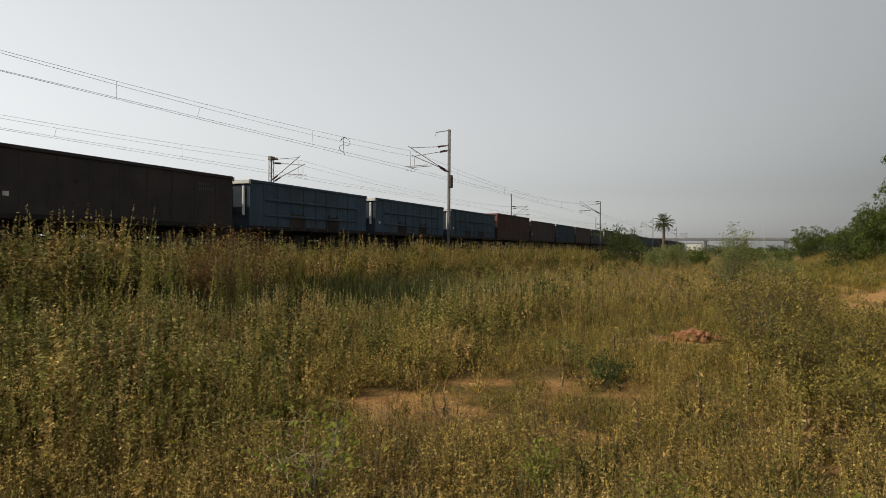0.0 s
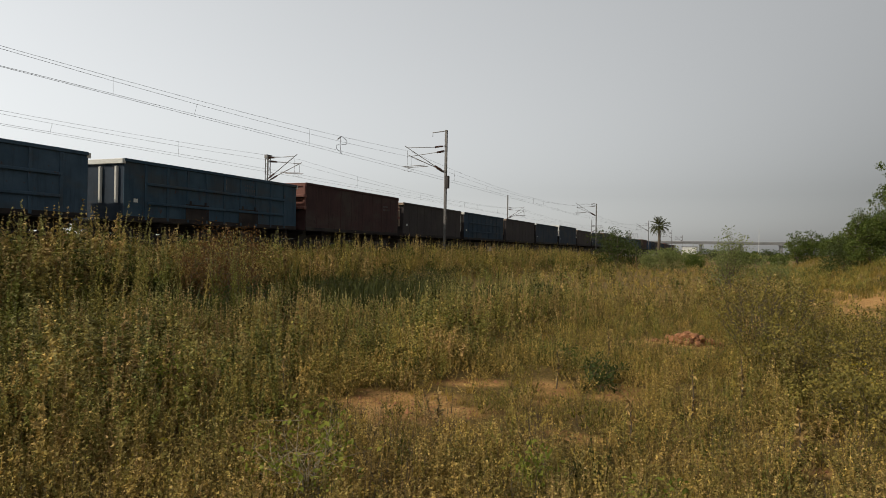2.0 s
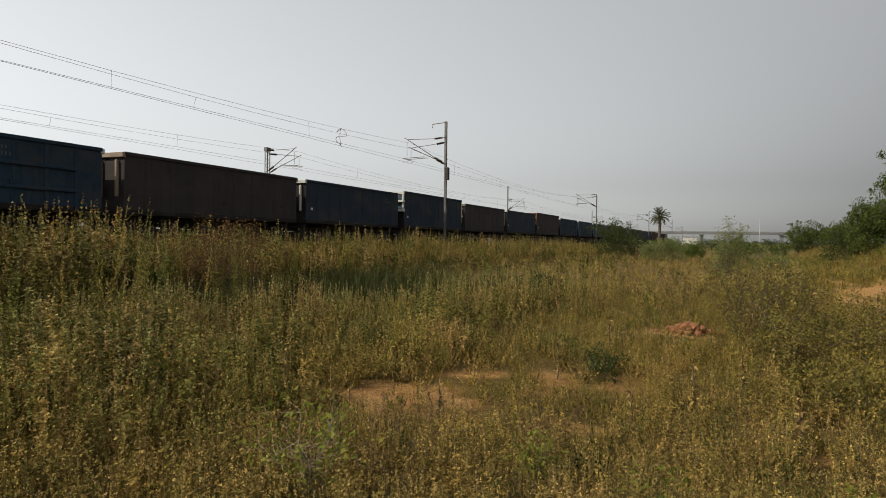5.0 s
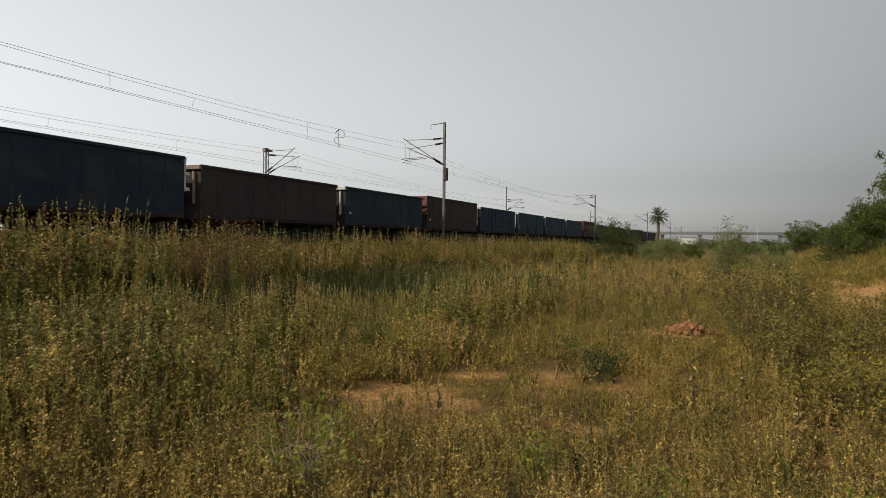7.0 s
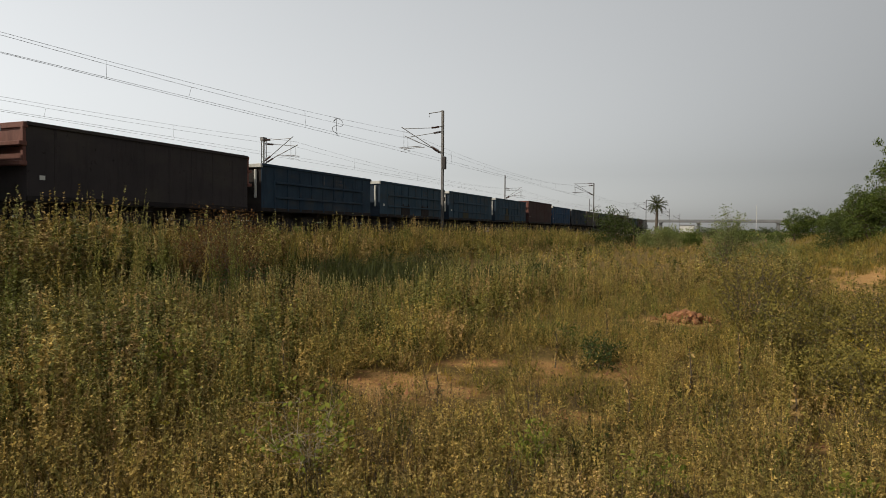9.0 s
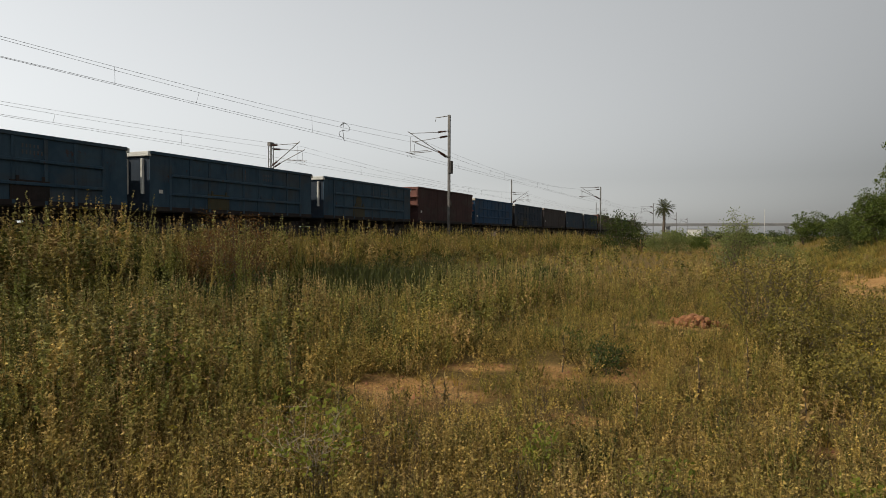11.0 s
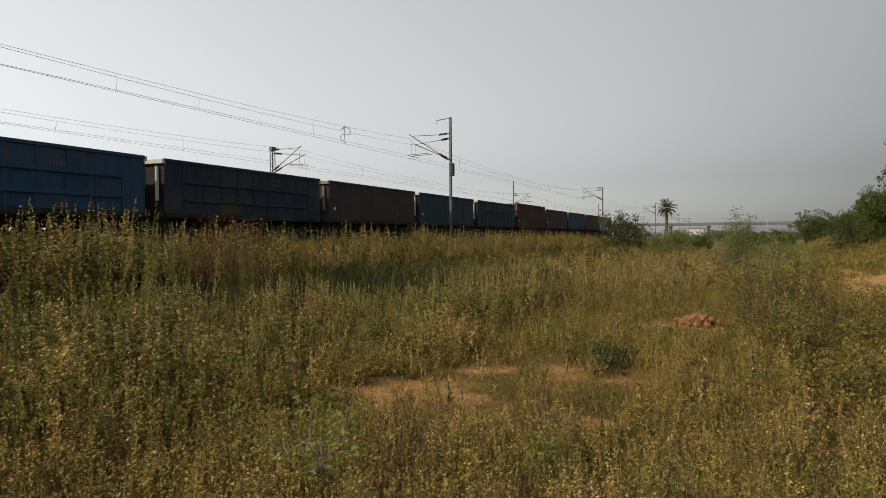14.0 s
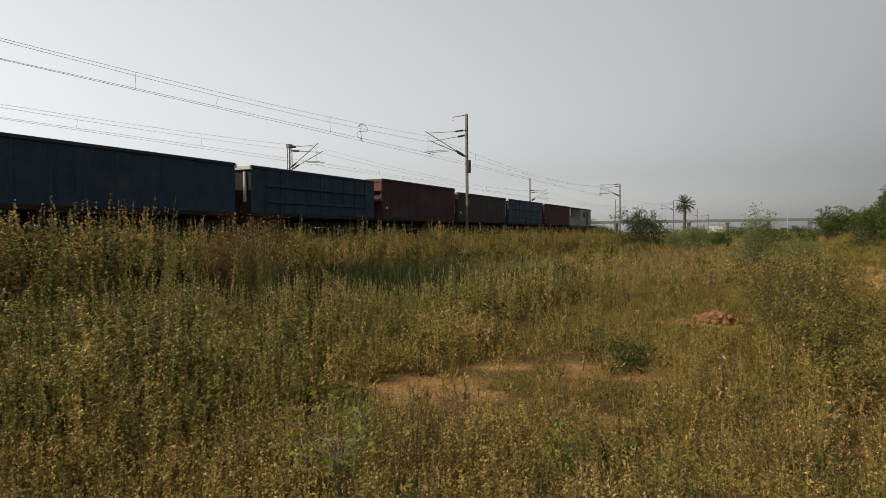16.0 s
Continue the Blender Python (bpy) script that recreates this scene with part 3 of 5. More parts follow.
def side_mesh(kind, top):
    """One side wall, at x = 0 with its outside to +x, from y = 0 back to BODY_L, z from the floor."""
    bm = bmesh.new()
    box(bm, -0.03, 0.0, 0, BODY_L, 0, top - 0.1)
    return mesh_of(bm, "side_wall", M_PAINT["blue"])


def box_mesh(name, x, y, z, bevel=0.012):
    bm = bmesh.new()
    box(bm, 0, x, -y / 2, y / 2, 0, z, bevel)
    return mesh_of(bm, name, M_PAINT["blue"])


def end_mesh(top):
    bm = bmesh.new()
    box(bm, -HALF_W + 0.032, HALF_W - 0.032, 0.0, 0.03, 0, top - 0.1)
    return mesh_of(bm, "end_wall", M_PAINT["blue"])


def underframe_mesh():
    bm = bmesh.new()
    box(bm, -0.25, 0.25, -0.15, BODY_L + 0.15, -0.42, -0.02, 0.01)
    for y in (0.35, 2.0, 5.0, 8.0, BODY_L - 0.35):
        box(bm, -HALF_W + 0.3, HALF_W - 0.3, y - 0.1, y + 0.1, -0.2, -0.02, 0.01)
    box(bm, -HALF_W + 0.03, HALF_W - 0.03, 0.03, BODY_L - 0.03, -0.02, 0.02)
    box(bm, 0.35, 0.95, 4.0, 4.8, -0.6, -0.24, 0.03)
    tube(bm, [(-0.7, 5.4, -0.45), (-0.7, 6.5, -0.45)], 0.2, 10)
    return mesh_of(bm, "underframe", M_STEEL)


def bogie_mesh():
    """Side frames, bolster and springs; z = 0 is the rail, y = 0 the pivot."""
    bm = bmesh.new()
    for s in (-1, 1):
        x = 1.02 * s
        pts = [(x, -1.0, 0.56), (x, -0.62, 0.60), (x, -0.35, 0.36), (x, 0.35, 0.36), (x, 0.62, 0.60), (x, 1.0, 0.56)]
        tube(bm, pts, [0.10, 0.11, 0.10, 0.10, 0.11, 0.10], 6)
        tube(bm, [(x, -0.75, 0.66), (x, 0.75, 0.66)], 0.09, 6)
        for y in (-1.0, 1.0):
            box(bm, x - 0.12, x + 0.12, y - 0.16, y + 0.16, 0.36, 0.66, 0.03)
        for y in (-0.16, 0.0, 0.16):
            tube(bm, [(x, y, 0.40), (x, y, 0.62)], 0.06, 8)
    box(bm, -1.0, 1.0, -0.2, 0.2, 0.55, 0.78, 0.03)
    return mesh_of(bm, "bogie", M_STEEL)


def wheelset_mesh():
    bm = bmesh.new()
    for s in (-1, 1):
        tube(bm, [(0.80 * s, 0, 0), (0.84 * s, 0, 0)], 0.53, 14)
        tube(bm, [(0.84 * s, 0, 0), (0.92 * s, 0, 0)], [0.50, 0.49], 14)
        tube(bm, [(0.92 * s, 0, 0), (0.96 * s, 0, 0)], [0.20, 0.14], 8)
    tube(bm, [(-1.1, 0, 0), (1.1, 0, 0)], 0.085, 10)
    return mesh_of(bm, "wheelset", M_STEEL)


def coupler_mesh():
    bm = bmesh.new()
    box(bm, -0.08, 0.08, -0.46, 0.2, -0.12, 0.1, 0.02)
    box(bm, -0.17, 0.14, -0.47, -0.22, -0.17, 0.15, 0.04)
    tube(bm, [(0.45, 0.0, -0.1), (0.42, -0.25, -0.38), (0.40, -0.46, -0.42)], 0.03, 6)
    return mesh_of(bm, "coupler", M_STEEL)


SIDE = {"stiff": side_mesh("panel", BODY_H), "shelf": side_mesh("ribbed", BODY_H + TALLER)}
bm_r = bmesh.new()
box(bm_r, 0.0, 0.075, 0.98, BODY_L - 0.98, -0.05, 0.05, 0.015)
RIB = mesh_of(bm_r, "side_rib", M_PAINT["blue"])
bm_r = bmesh.new()
box(bm_r, -0.04, 0.025, 0, BODY_L, -0.02, 0.14, 0.01)
SILL = mesh_of(bm_r, "side_sill", M_PAINT["blue"])
STANCHION = box_mesh("stanchion", 0.032, 0.12, BODY_H - 0.12)
SLIM = {"stiff": box_mesh("stanchion", 0.010, 0.09, BODY_H - 0.12, 0.004), "shelf": box_mesh("stanchion", 0.010, 0.09, BODY_H + TALLER - 0.12, 0.004)}
END = {"stiff": end_mesh(BODY_H), "shelf": end_mesh(BODY_H + TALLER)}
UNDER, BOGIE, WHEELSET, COUPLER = underframe_mesh(), bogie_mesh(), wheelset_mesh(), coupler_mesh()
bm_r = bmesh.new()
box(bm_r, -0.07, 0.05, 0, BODY_L, 0, 0.12, 0.015)
COPING = mesh_of(bm_r, "coping", M_PAINT["blue"])
bm_r = bmesh.new()
box(bm_r, -HALF_W - 0.03, HALF_W + 0.03, -0.10, 0.05, 0, 0.17, 0.015)
RIM = mesh_of(bm_r, "end_rim", M_PAINT["blue"])
bm_r = bmesh.new()
box(bm_r, -HALF_W - 0.05, HALF_W + 0.05, -0.24, 0.0, 0, 0.13, 0.015)
SHELF = mesh_of(bm_r, "end_rib", M_PAINT["blue"])
# pale posts end partway down: the shadow of the wagon ahead, built in
bm_r = bmesh.new()
box(bm_r, -0.05, 0.05, -0.10, 0.0, 0, 1.25, 0.012)
STIFF = mesh_of(bm_r, "end_stiffener", M_PAINT["blue"])
bm_r = bmesh.new()
box(bm_r, 0.0, 0.03, -0.62, 0.62, 0.0, 0.60, 0.01)
for dy in (-0.4, 0.4):
    box(bm_r, 0.03, 0.06, dy - 0.05, dy + 0.05, 0.45, 0.72, 0.01)
DOOR = mesh_of(bm_r, "flap_door", M_PAINT["soot"])
bm_r = bmesh.new()
box(bm_r, 0.0, 0.008, -0.09, 0.09, 0.0, 0.13)
PLATE = mesh_of(bm_r, "number_plate", M_PAINT["pale"])
bm_r = bmesh.new()
for i in range(7):
    box(bm_r, 0.0, 0.004, i * 0.12, i * 0.12 + 0.05, 0.0, 0.12)
for i in range(5):
    box(bm_r, 0.0, 0.004, i * 0.12, i * 0.12 + 0.05, 0.2, 0.3)
MARK_BM = bmesh.new()
for i in range(2):
    for k in range(2):
        box(MARK_BM, 0.0, 0.004, i * 0.13, i * 0.13 + 0.08, k * 0.24, k * 0.24 + 0.19)
MARK = mesh_of(MARK_BM, "side_mark", M_PAINT["pale"])
LETTERING = mesh_of(bm_r, "lettering", M_PAINT["pale"])

# panels on the upper end only, leaving the shadowed lower part dark
bm_r = bmesh.new()
box(bm_r, -HALF_W + 0.12, HALF_W - 0.12, -0.03, 0.0, 0.0, 0.48, 0.01)
PANEL = mesh_of(bm_r, "end_panel", M_PAINT["blue"])
bm_r = bmesh.new()
box(bm_r, -0.06, 0.06, -0.1, 0.0, 0.0, 1.2, 0.01)
UPPER = mesh_of(bm_r, "end_stiffener", M_PAINT["blue"])
bm_r = bmesh.new()
tube(bm_r, [(0.0, 0, 0), (0.012, 0, 0)], 0.3, 24)
DISC = mesh_of(bm_r, "emblem", M_PAINT["blue"])

# colour, side kind, end paint, wear
WAGONS = [
    ("brown", "ribbed", "tan", "stiff"), ("brown", "ribbed", "tan", "stiff"), ("slate", "panel", "pale", "stiff"),
    ("slate", "panel", "pale", "stiff"), ("blue", "panel", "pale", "stiff"), ("red", "ribbed", "sunlit_red", "shelf"),
    ("brown", "ribbed", "tan", "stiff"), ("deep", "panel", "pale", "stiff"), ("brown", "ribbed", "tan", "stiff"),
    ("night", "ribbed", "pale", "stiff"), ("night", "ribbed", "pale", "shelf"), ("brown", "ribbed", "tan", "stiff"),
    ("night", "ribbed", "pale", "stiff"), ("brown", "ribbed", "sunlit_red", "shelf"), ("deep", "panel", "pale", "stiff"),
    ("blue", "panel", "pale", "stiff"), ("blue", "panel", "pale", "stiff"), ("blue", "panel", "pale", "stiff"),
    ("red", "ribbed", "sunlit_red", "shelf"), ("bright", "panel", "cream", "stiff"), ("night", "panel", "pale", "stiff"),
    ("brown", "ribbed", "tan", "stiff"), ("deep", "ribbed", "pale", "stiff"), ("deep", "panel", "pale", "stiff"),
    ("red", "ribbed", "sunlit_red", "shelf"), ("brown", "ribbed", "tan", "stiff"), ("blue", "panel", "pale", "stiff"),
    ("red", "ribbed", "tan", "stiff"),
]
WORDS = {"blue": "faded blue", "slate": "slate-blue", "deep": "deep blue", "bright": "bright blue", "night": "dirty-dark-blue",
         "red": "oxide-red", "brown": "dark brown"}


def wagon(i, colour, kind, end, style):
    """An open goods wagon; its own y = 0 is the front end wall, z = 0 the rail."""
    ob = empty("goods_wagon")
    extra = "with ribbed ends in a sunlit red" if style == "shelf" and end == "sunlit_red" else ("with panelled sides" if kind == "panel" else "with plain rusty sides")
    tagged(ob, f"{WORDS[colour]} open goods wagon {extra} on rails", "goods wagon", "wagons of the goods train")
    body = M_PAINT[colour]
    z = FLOOR
    top = BODY_H + (TALLER if style == "shelf" else 0.0)
    shared("underframe", UNDER, M_STEEL, ob, pose(0, 0, z))
    for s in (1, -1):
        turn = 0 if s > 0 else 180
        y0 = 0 if s > 0 else BODY_L
        side = shared("side_wall", SIDE[style], body, ob, pose(s * HALF_W, y0, z, 0, 0, turn))
        shared("side_sill", SILL, M_PAINT["soot"], side, pose(0, 0, 0))
        if kind == "panel":
            for zz in (0.62, 1.30):
                shared("side_rib", RIB, body, side, pose(0, 0, zz))
        n = 9 if kind == "panel" else 8
        for k in range(n):
            y = 0.95 + k * (BODY_L - 1.9) / (n - 1)
            shared("stanchion", STANCHION if kind == "panel" else SLIM[style], body, side, pose(0, y, 0.02))
        shared("coping", COPING, body, ob, pose(s * HALF_W, y0, z + top - 0.1, 0, 0, turn))
        doors = (2, 5) if kind == "panel" else ()
        for k in doors:
            y = 0.95 + (k + 0.5) * (BODY_L - 1.9) / (n - 1)
            if kind == "panel":
                mat = M_PAINT["soot"] if i in (2, 3, 4, 15) else (M_PAINT["ochre"] if i in (16, 17, 20) and k == 2 else body)
                shared("flap_door", DOOR, mat, side, pose(0.002, y, 0.13), "dark grimy flap door" if mat is not body else "")
        if i == 17:
            shared("emblem", DISC, M_PAINT["ochre"], side, pose(0.003, 0.95 + 2.5 * (BODY_L - 1.9) / (n - 1), 0.98), "round faded yellow emblem")
        if i % 3 != 2:
            shared("number_plate", PLATE, M_PAINT["pale"], side, pose(0.003, 0.5, 0.62), "small pale plate")
        if i % 5 != 3 and (kind == "panel" or i % 4 == 1):
            tagged(shared("lettering", LETTERING, M_PAINT["faint"], side, pose(0.003, 6.3 if kind == "panel" else 8.1, 1.48 if kind == "panel" else 1.4), "rows of faint worn lettering"), kind="stuff")
        if kind == "panel":
            shared("side_mark", MARK, M_PAINT["faint"], side, pose(0.003, 4.95, 1.45), "faint worn pair of bars")
    for s in (0, 1):
        m = pose(0, 0, z) if s == 0 else pose(0, BODY_L, z, 0, 0, 180)
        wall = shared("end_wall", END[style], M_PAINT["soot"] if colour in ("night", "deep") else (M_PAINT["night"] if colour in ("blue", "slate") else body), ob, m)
        # sunlight on the ends is put into lighter rim, post and panel paint
        shared("end_rim", RIM, M_PAINT[end], wall, pose(0, 0, top - 0.17), "top rim painted in a pale sunlit tone" if end != "sunlit_red" else "")
        if style == "stiff":
            for x in (-HALF_W + 0.3, -0.45, 0.45, HALF_W - 0.3):
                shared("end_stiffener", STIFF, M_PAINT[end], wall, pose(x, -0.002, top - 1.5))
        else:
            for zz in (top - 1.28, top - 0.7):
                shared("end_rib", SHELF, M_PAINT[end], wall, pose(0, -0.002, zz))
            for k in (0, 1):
                shared("end_panel", PANEL, M_PAINT[end] if end == "sunlit_red" else M_PAINT["slate"], wall, pose(0, -0.004, top - 1.2 + 0.58 * k), "ribbed end panel painted in a sunlit tone")
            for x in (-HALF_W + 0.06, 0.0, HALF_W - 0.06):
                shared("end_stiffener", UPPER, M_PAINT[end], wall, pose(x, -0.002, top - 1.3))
        shared("coupler", COUPLER, M_STEEL, ob, pose(0, 0, 1.06) if s == 0 else pose(0, BODY_L, 1.06, 0, 0, 180))
        bogie = shared("bogie", BOGIE, M_STEEL, ob, pose(0, 1.75 if s == 0 else BODY_L - 1.75, 0))
        for y in (-1.0, 1.0):
            shared("wheelset", WHEELSET, M_STEEL, bogie, pose(0, y, 0.5))
    return ob


def brake_van():
    ob = empty("brake_van")
    tagged(ob, "grey and white brake van with open veranda and railings", "brake van")
    L, w = 14.3, 1.45
    bm = bmesh.new()
    box(bm, -w, w, 0, L, 1.0, 1.24, 0.02)
    box(bm, -0.25, 0.25, -0.2, L + 0.2, 0.75, 1.0, 0.02)
    part("underframe", bm, M_STEEL, ob)
    bm = bmesh.new()
    box(bm, -w + 0.02, w - 0.02, 5.0, 10.6, 1.24, 3.2, 0.02)
    part("cabin", bm, M_PAINT["cabin"], ob, "grey cabin")
    bm = bmesh.new()
    for s in (-1, 1):
        box(bm, s * (w - 0.02) - 0.012, s * (w - 0.02) + 0.012, 6.6, 7.4, 2.2, 2.9)
        box(bm, s * (w - 0.02) - 0.012, s * (w - 0.02) + 0.012, 8.2, 8.9, 1.3, 3.0)
    part("window", bm, M_PAINT["soot"], ob, "dark window and doorway")
    bm = bmesh.new()
    box(bm, -w - 0.06, w + 0.06, 0.2, 10.9, 3.2, 3.3, 0.03)
    part("roof", bm, M_PAINT["night"], ob, "dark curved roof")
    for s in (-1, 1):
        for y in (0.35, 2.4, 10.75):
            bm = bmesh.new()
            part("roof_post", box(bm, s * 1.36 - 0.05, s * 1.36 + 0.05, y - 0.05, y + 0.05, 1.24, 3.2), M_PAINT["cabin"], ob)
        for y0, y1 in ((0.35, 5.0), (10.6, L - 0.1)):
            bm = bmesh.new()
            for z in (1.75, 2.15):
                tube(bm, [(s * 1.38, y0, z), (s * 1.38, y1, z)], 0.025, 6)
            y = y0
            while y < y1:
                tube(bm, [(s * 1.38, y, 1.24), (s * 1.38, y, 2.15)], 0.02, 5)
                y += 0.45
            part("railing", bm, M_PAINT["cabin"], ob, "grey pipe railing")
    bm = bmesh.new()
    for z in (1.75, 2.15):
        tube(bm, [(-1.38, L - 0.1, z), (1.38, L - 0.1, z)], 0.025, 6)
    part("railing", bm, M_PAINT["cabin"], ob)
    for y in (2.2, L - 2.2):
        bogie = shared("bogie", BOGIE, M_STEEL, ob, pose(0, y, 0))
        for dy in (-1.0, 1.0):
            shared("wheelset", WHEELSET, M_STEEL, bogie, pose(0, dy, 0.5))
    return ob


TRAIN = [wagon(i, *w) for i, w in enumerate(WAGONS)]
TRAIN.append(brake_van())


def motions():
    """The train runs towards -y at an even speed."""
    for ob, start in zip(TRAIN, FRONTS):
        walk(ob, [(t, pose(TRACK_X, start - SPEED * t, RAIL_Z)) for t in range(0, 17, 2)])


# ---------------------------------------------------------------- far structures
def flyover():
    ob = empty("flyover", 0, 485, 0)
    tagged(ob, "long grey concrete flyover crossing beyond the field", "bridge")
    bm = bmesh.new()
    box(bm, -170, 150, -5, 5, 7.6, 8.5, 0.1)
    part("deck", bm, M_FLY, ob)
    for y in (-5.0, 5.0):
        bm = bmesh.new()
        box(bm, -170, 150, y - 0.15, y + 0.15, 8.5, 9.4, 0.04)
        part("parapet", bm, M_FLY, ob)
    for x in range(-160, 150, 24):
        bm = bmesh.new()
        box(bm, x - 0.9, x + 0.9, -3.5, 3.5, -0.5, 7.0, 0.2)
        box(bm, x - 1.3, x + 1.3, -5, 5, 7.0, 7.6, 0.1)
        part("pier", bm, M_FLY, ob)


flyover()


def white_building():
    ob = empty("shed", -20.5, 430, 0)
    tagged(ob, "low white-walled shed far beyond the field", "building")
    bm = bmesh.new()
    part("wall", box(bm, -4.0, 4.0, -4, 4, -0.3, 5.1), M_PAINT["pale"], ob)
    bm = bmesh.new()
    part("roof", box(bm, -4.4, 4.4, -4.4, 4.4, 5.1, 5.4, 0.05), M_FLY, ob)


white_building()


def white_pole():
    ob = empty("lamp_pole", 11.8, 300, 0)
    tagged(ob, "tall thin white pole beyond the bushes", "pole")
    bm = bmesh.new()
    part("shaft", tube(bm, [(0, 0, -0.3), (0, 0, 6), (0, 0, 12.0)], [0.12, 0.10, 0.06], 10), M_PAINT["pale"], ob)
    bm = bmesh.new()
    part("base", box(bm, -0.4, 0.4, -0.4, 0.4, -0.3, 0.4, 0.05), M_FLY, ob)


white_pole()


# ---------------------------------------------------------------- plants: building blocks
def leaf_tris(rs, base, way, length, width, folded=True, level=0.9):
    """Small pointed leaves: bases and ways (n, 3), lengths and widths (n,). Two faces each, or one."""
    n = len(base)
    way = way / (np.linalg.norm(way, axis=1, keepdims=True) + 1e-9)
    side = np.cross(way, rs.normal(size=(n, 3)) * 0.7 + [0, 0, level])
    side /= np.linalg.norm(side, axis=1, keepdims=True) + 1e-9
    nrm = np.cross(side, way)
    L, W = length[:, None], width[:, None]
    if not folded:
        v = np.stack([base + side * W * 0.5, base + way * L, base - side * W * 0.5], 1).reshape(-1, 3)
        return v, np.arange(n * 3).reshape(n, 3)
    mid = base + way * L * 0.45
    v = np.stack([base, mid + side * W * 0.5 + nrm * W * 0.15, base + way * L, mid - side * W * 0.5 + nrm * W * 0.15], 1).reshape(-1, 3)
    i = (np.arange(n) * 4)[:, None]
    return v, np.concatenate([i + [0, 1, 2], i + [0, 2, 3]])


def stem_tris(a, b, ra, rb):
    """Thin tapered stems from a to b (n, 3): two crossed slivers each."""
    n = len(a)
    d = b - a
    d = d / (np.linalg.norm(d, axis=1, keepdims=True) + 1e-9)
    s = np.cross(d, np.where(np.abs(d[:, 2:]) > 0.9, [[1.0, 0, 0]], [[0, 0, 1.0]]))
    s /= np.linalg.norm(s, axis=1, keepdims=True) + 1e-9
    u = np.cross(s, d)
    r, q = np.asarray(ra).reshape(-1, 1), np.asarray(rb).reshape(-1, 1)
    v = np.stack([a + s * r, a - s * r, b + s * q, a + u * r, a - u * r, b - u * q], 1).reshape(-1, 3)
    i = (np.arange(n) * 6)[:, None]
    return v, np.concatenate([i + [0, 1, 2], i + [3, 4, 5]])


def join(pieces):
    vs, qs, off = [], [], 0
    for v, q in pieces:
        vs.append(v)
        qs.append(q + off)
        off += len(v)
    return np.concatenate(vs), np.concatenate(qs)


def spire(rs, shoots, per, leaf, spread=0.28, stem=0.005, twigs=3, full=True, slim=0.6, low=0.12, cuts=3):
    """A bushy weed of height 1: shoots that bend outwards and rise as leafy spikes, with short side twigs."""
    az = rs.uniform(0, 6.283, shoots)
    r = spread * np.sqrt(rs.uniform(0.02, 1.0, shoots))
    top = rs.uniform(0.55, 0.95, shoots) - 0.35 * r
    top[0], r[0] = 1.0, 0.06 * spread / 0.28
    out = np.stack([np.cos(az), np.sin(az), 0 * az], -1)

    def curve(k, t):
        return out[k] * (r[k] * (1 - (1 - t) ** 2))[:, None] + np.stack([0 * t, 0 * t, top[k] * t], -1)

    pieces = []
    ks = np.arange(shoots)
    knots = np.linspace(0, 1, cuts + 1)
    for a, b in zip(knots, knots[1:]):
        pieces.append(stem_tris(curve(ks, np.full(shoots, a)), curve(ks, np.full(shoots, b)), np.full(shoots, stem * (1.15 - a)), np.full(shoots, stem * (1.15 - b))))
    n = shoots * per
    k, t = rs.randint(0, shoots, n), low + (1 - low) * rs.uniform(0, 1.0, n) ** 0.6
    base = curve(k, t)
    if twigs:
        tk = np.repeat(ks, twigs)
        tt = rs.uniform(0.25, 0.9, len(tk))
        foot = curve(tk, tt)
        ta = rs.uniform(0, 6.283, len(tk))
        ln = rs.uniform(0.08, 0.2, len(tk)) * (1.2 - 0.9 * tt)
        way = np.stack([np.cos(ta) * 0.65, np.sin(ta) * 0.65, np.full(len(tk), 0.85)], -1)
        end = foot + way * ln[:, None]
        if full:
            pieces.append(stem_tris(foot, end, np.full(len(tk), stem * 0.45), np.full(len(tk), 0.0)))
        on = rs.uniform(0, 1, n) < 0.5
        j = rs.randint(0, len(tk), n)
        u = rs.uniform(0.1, 1.0, n)[:, None]
        base = np.where(on[:, None], foot[j] + (end - foot)[j] * u, base)
        t = np.where(on, tt[j] + 0.1 * u[:, 0], t)
    la = rs.uniform(0, 6.283, n)
    lw = np.stack([np.cos(la), np.sin(la), rs.normal(0.5, 0.4, n)], -1)
    size = leaf * rs.uniform(0.55, 1.35, n) * np.maximum(1.15 - 0.68 * t, 0.42)
    pieces.append(leaf_tris(rs, base, lw, size, size * slim, full, 1.6))
    return join(pieces)


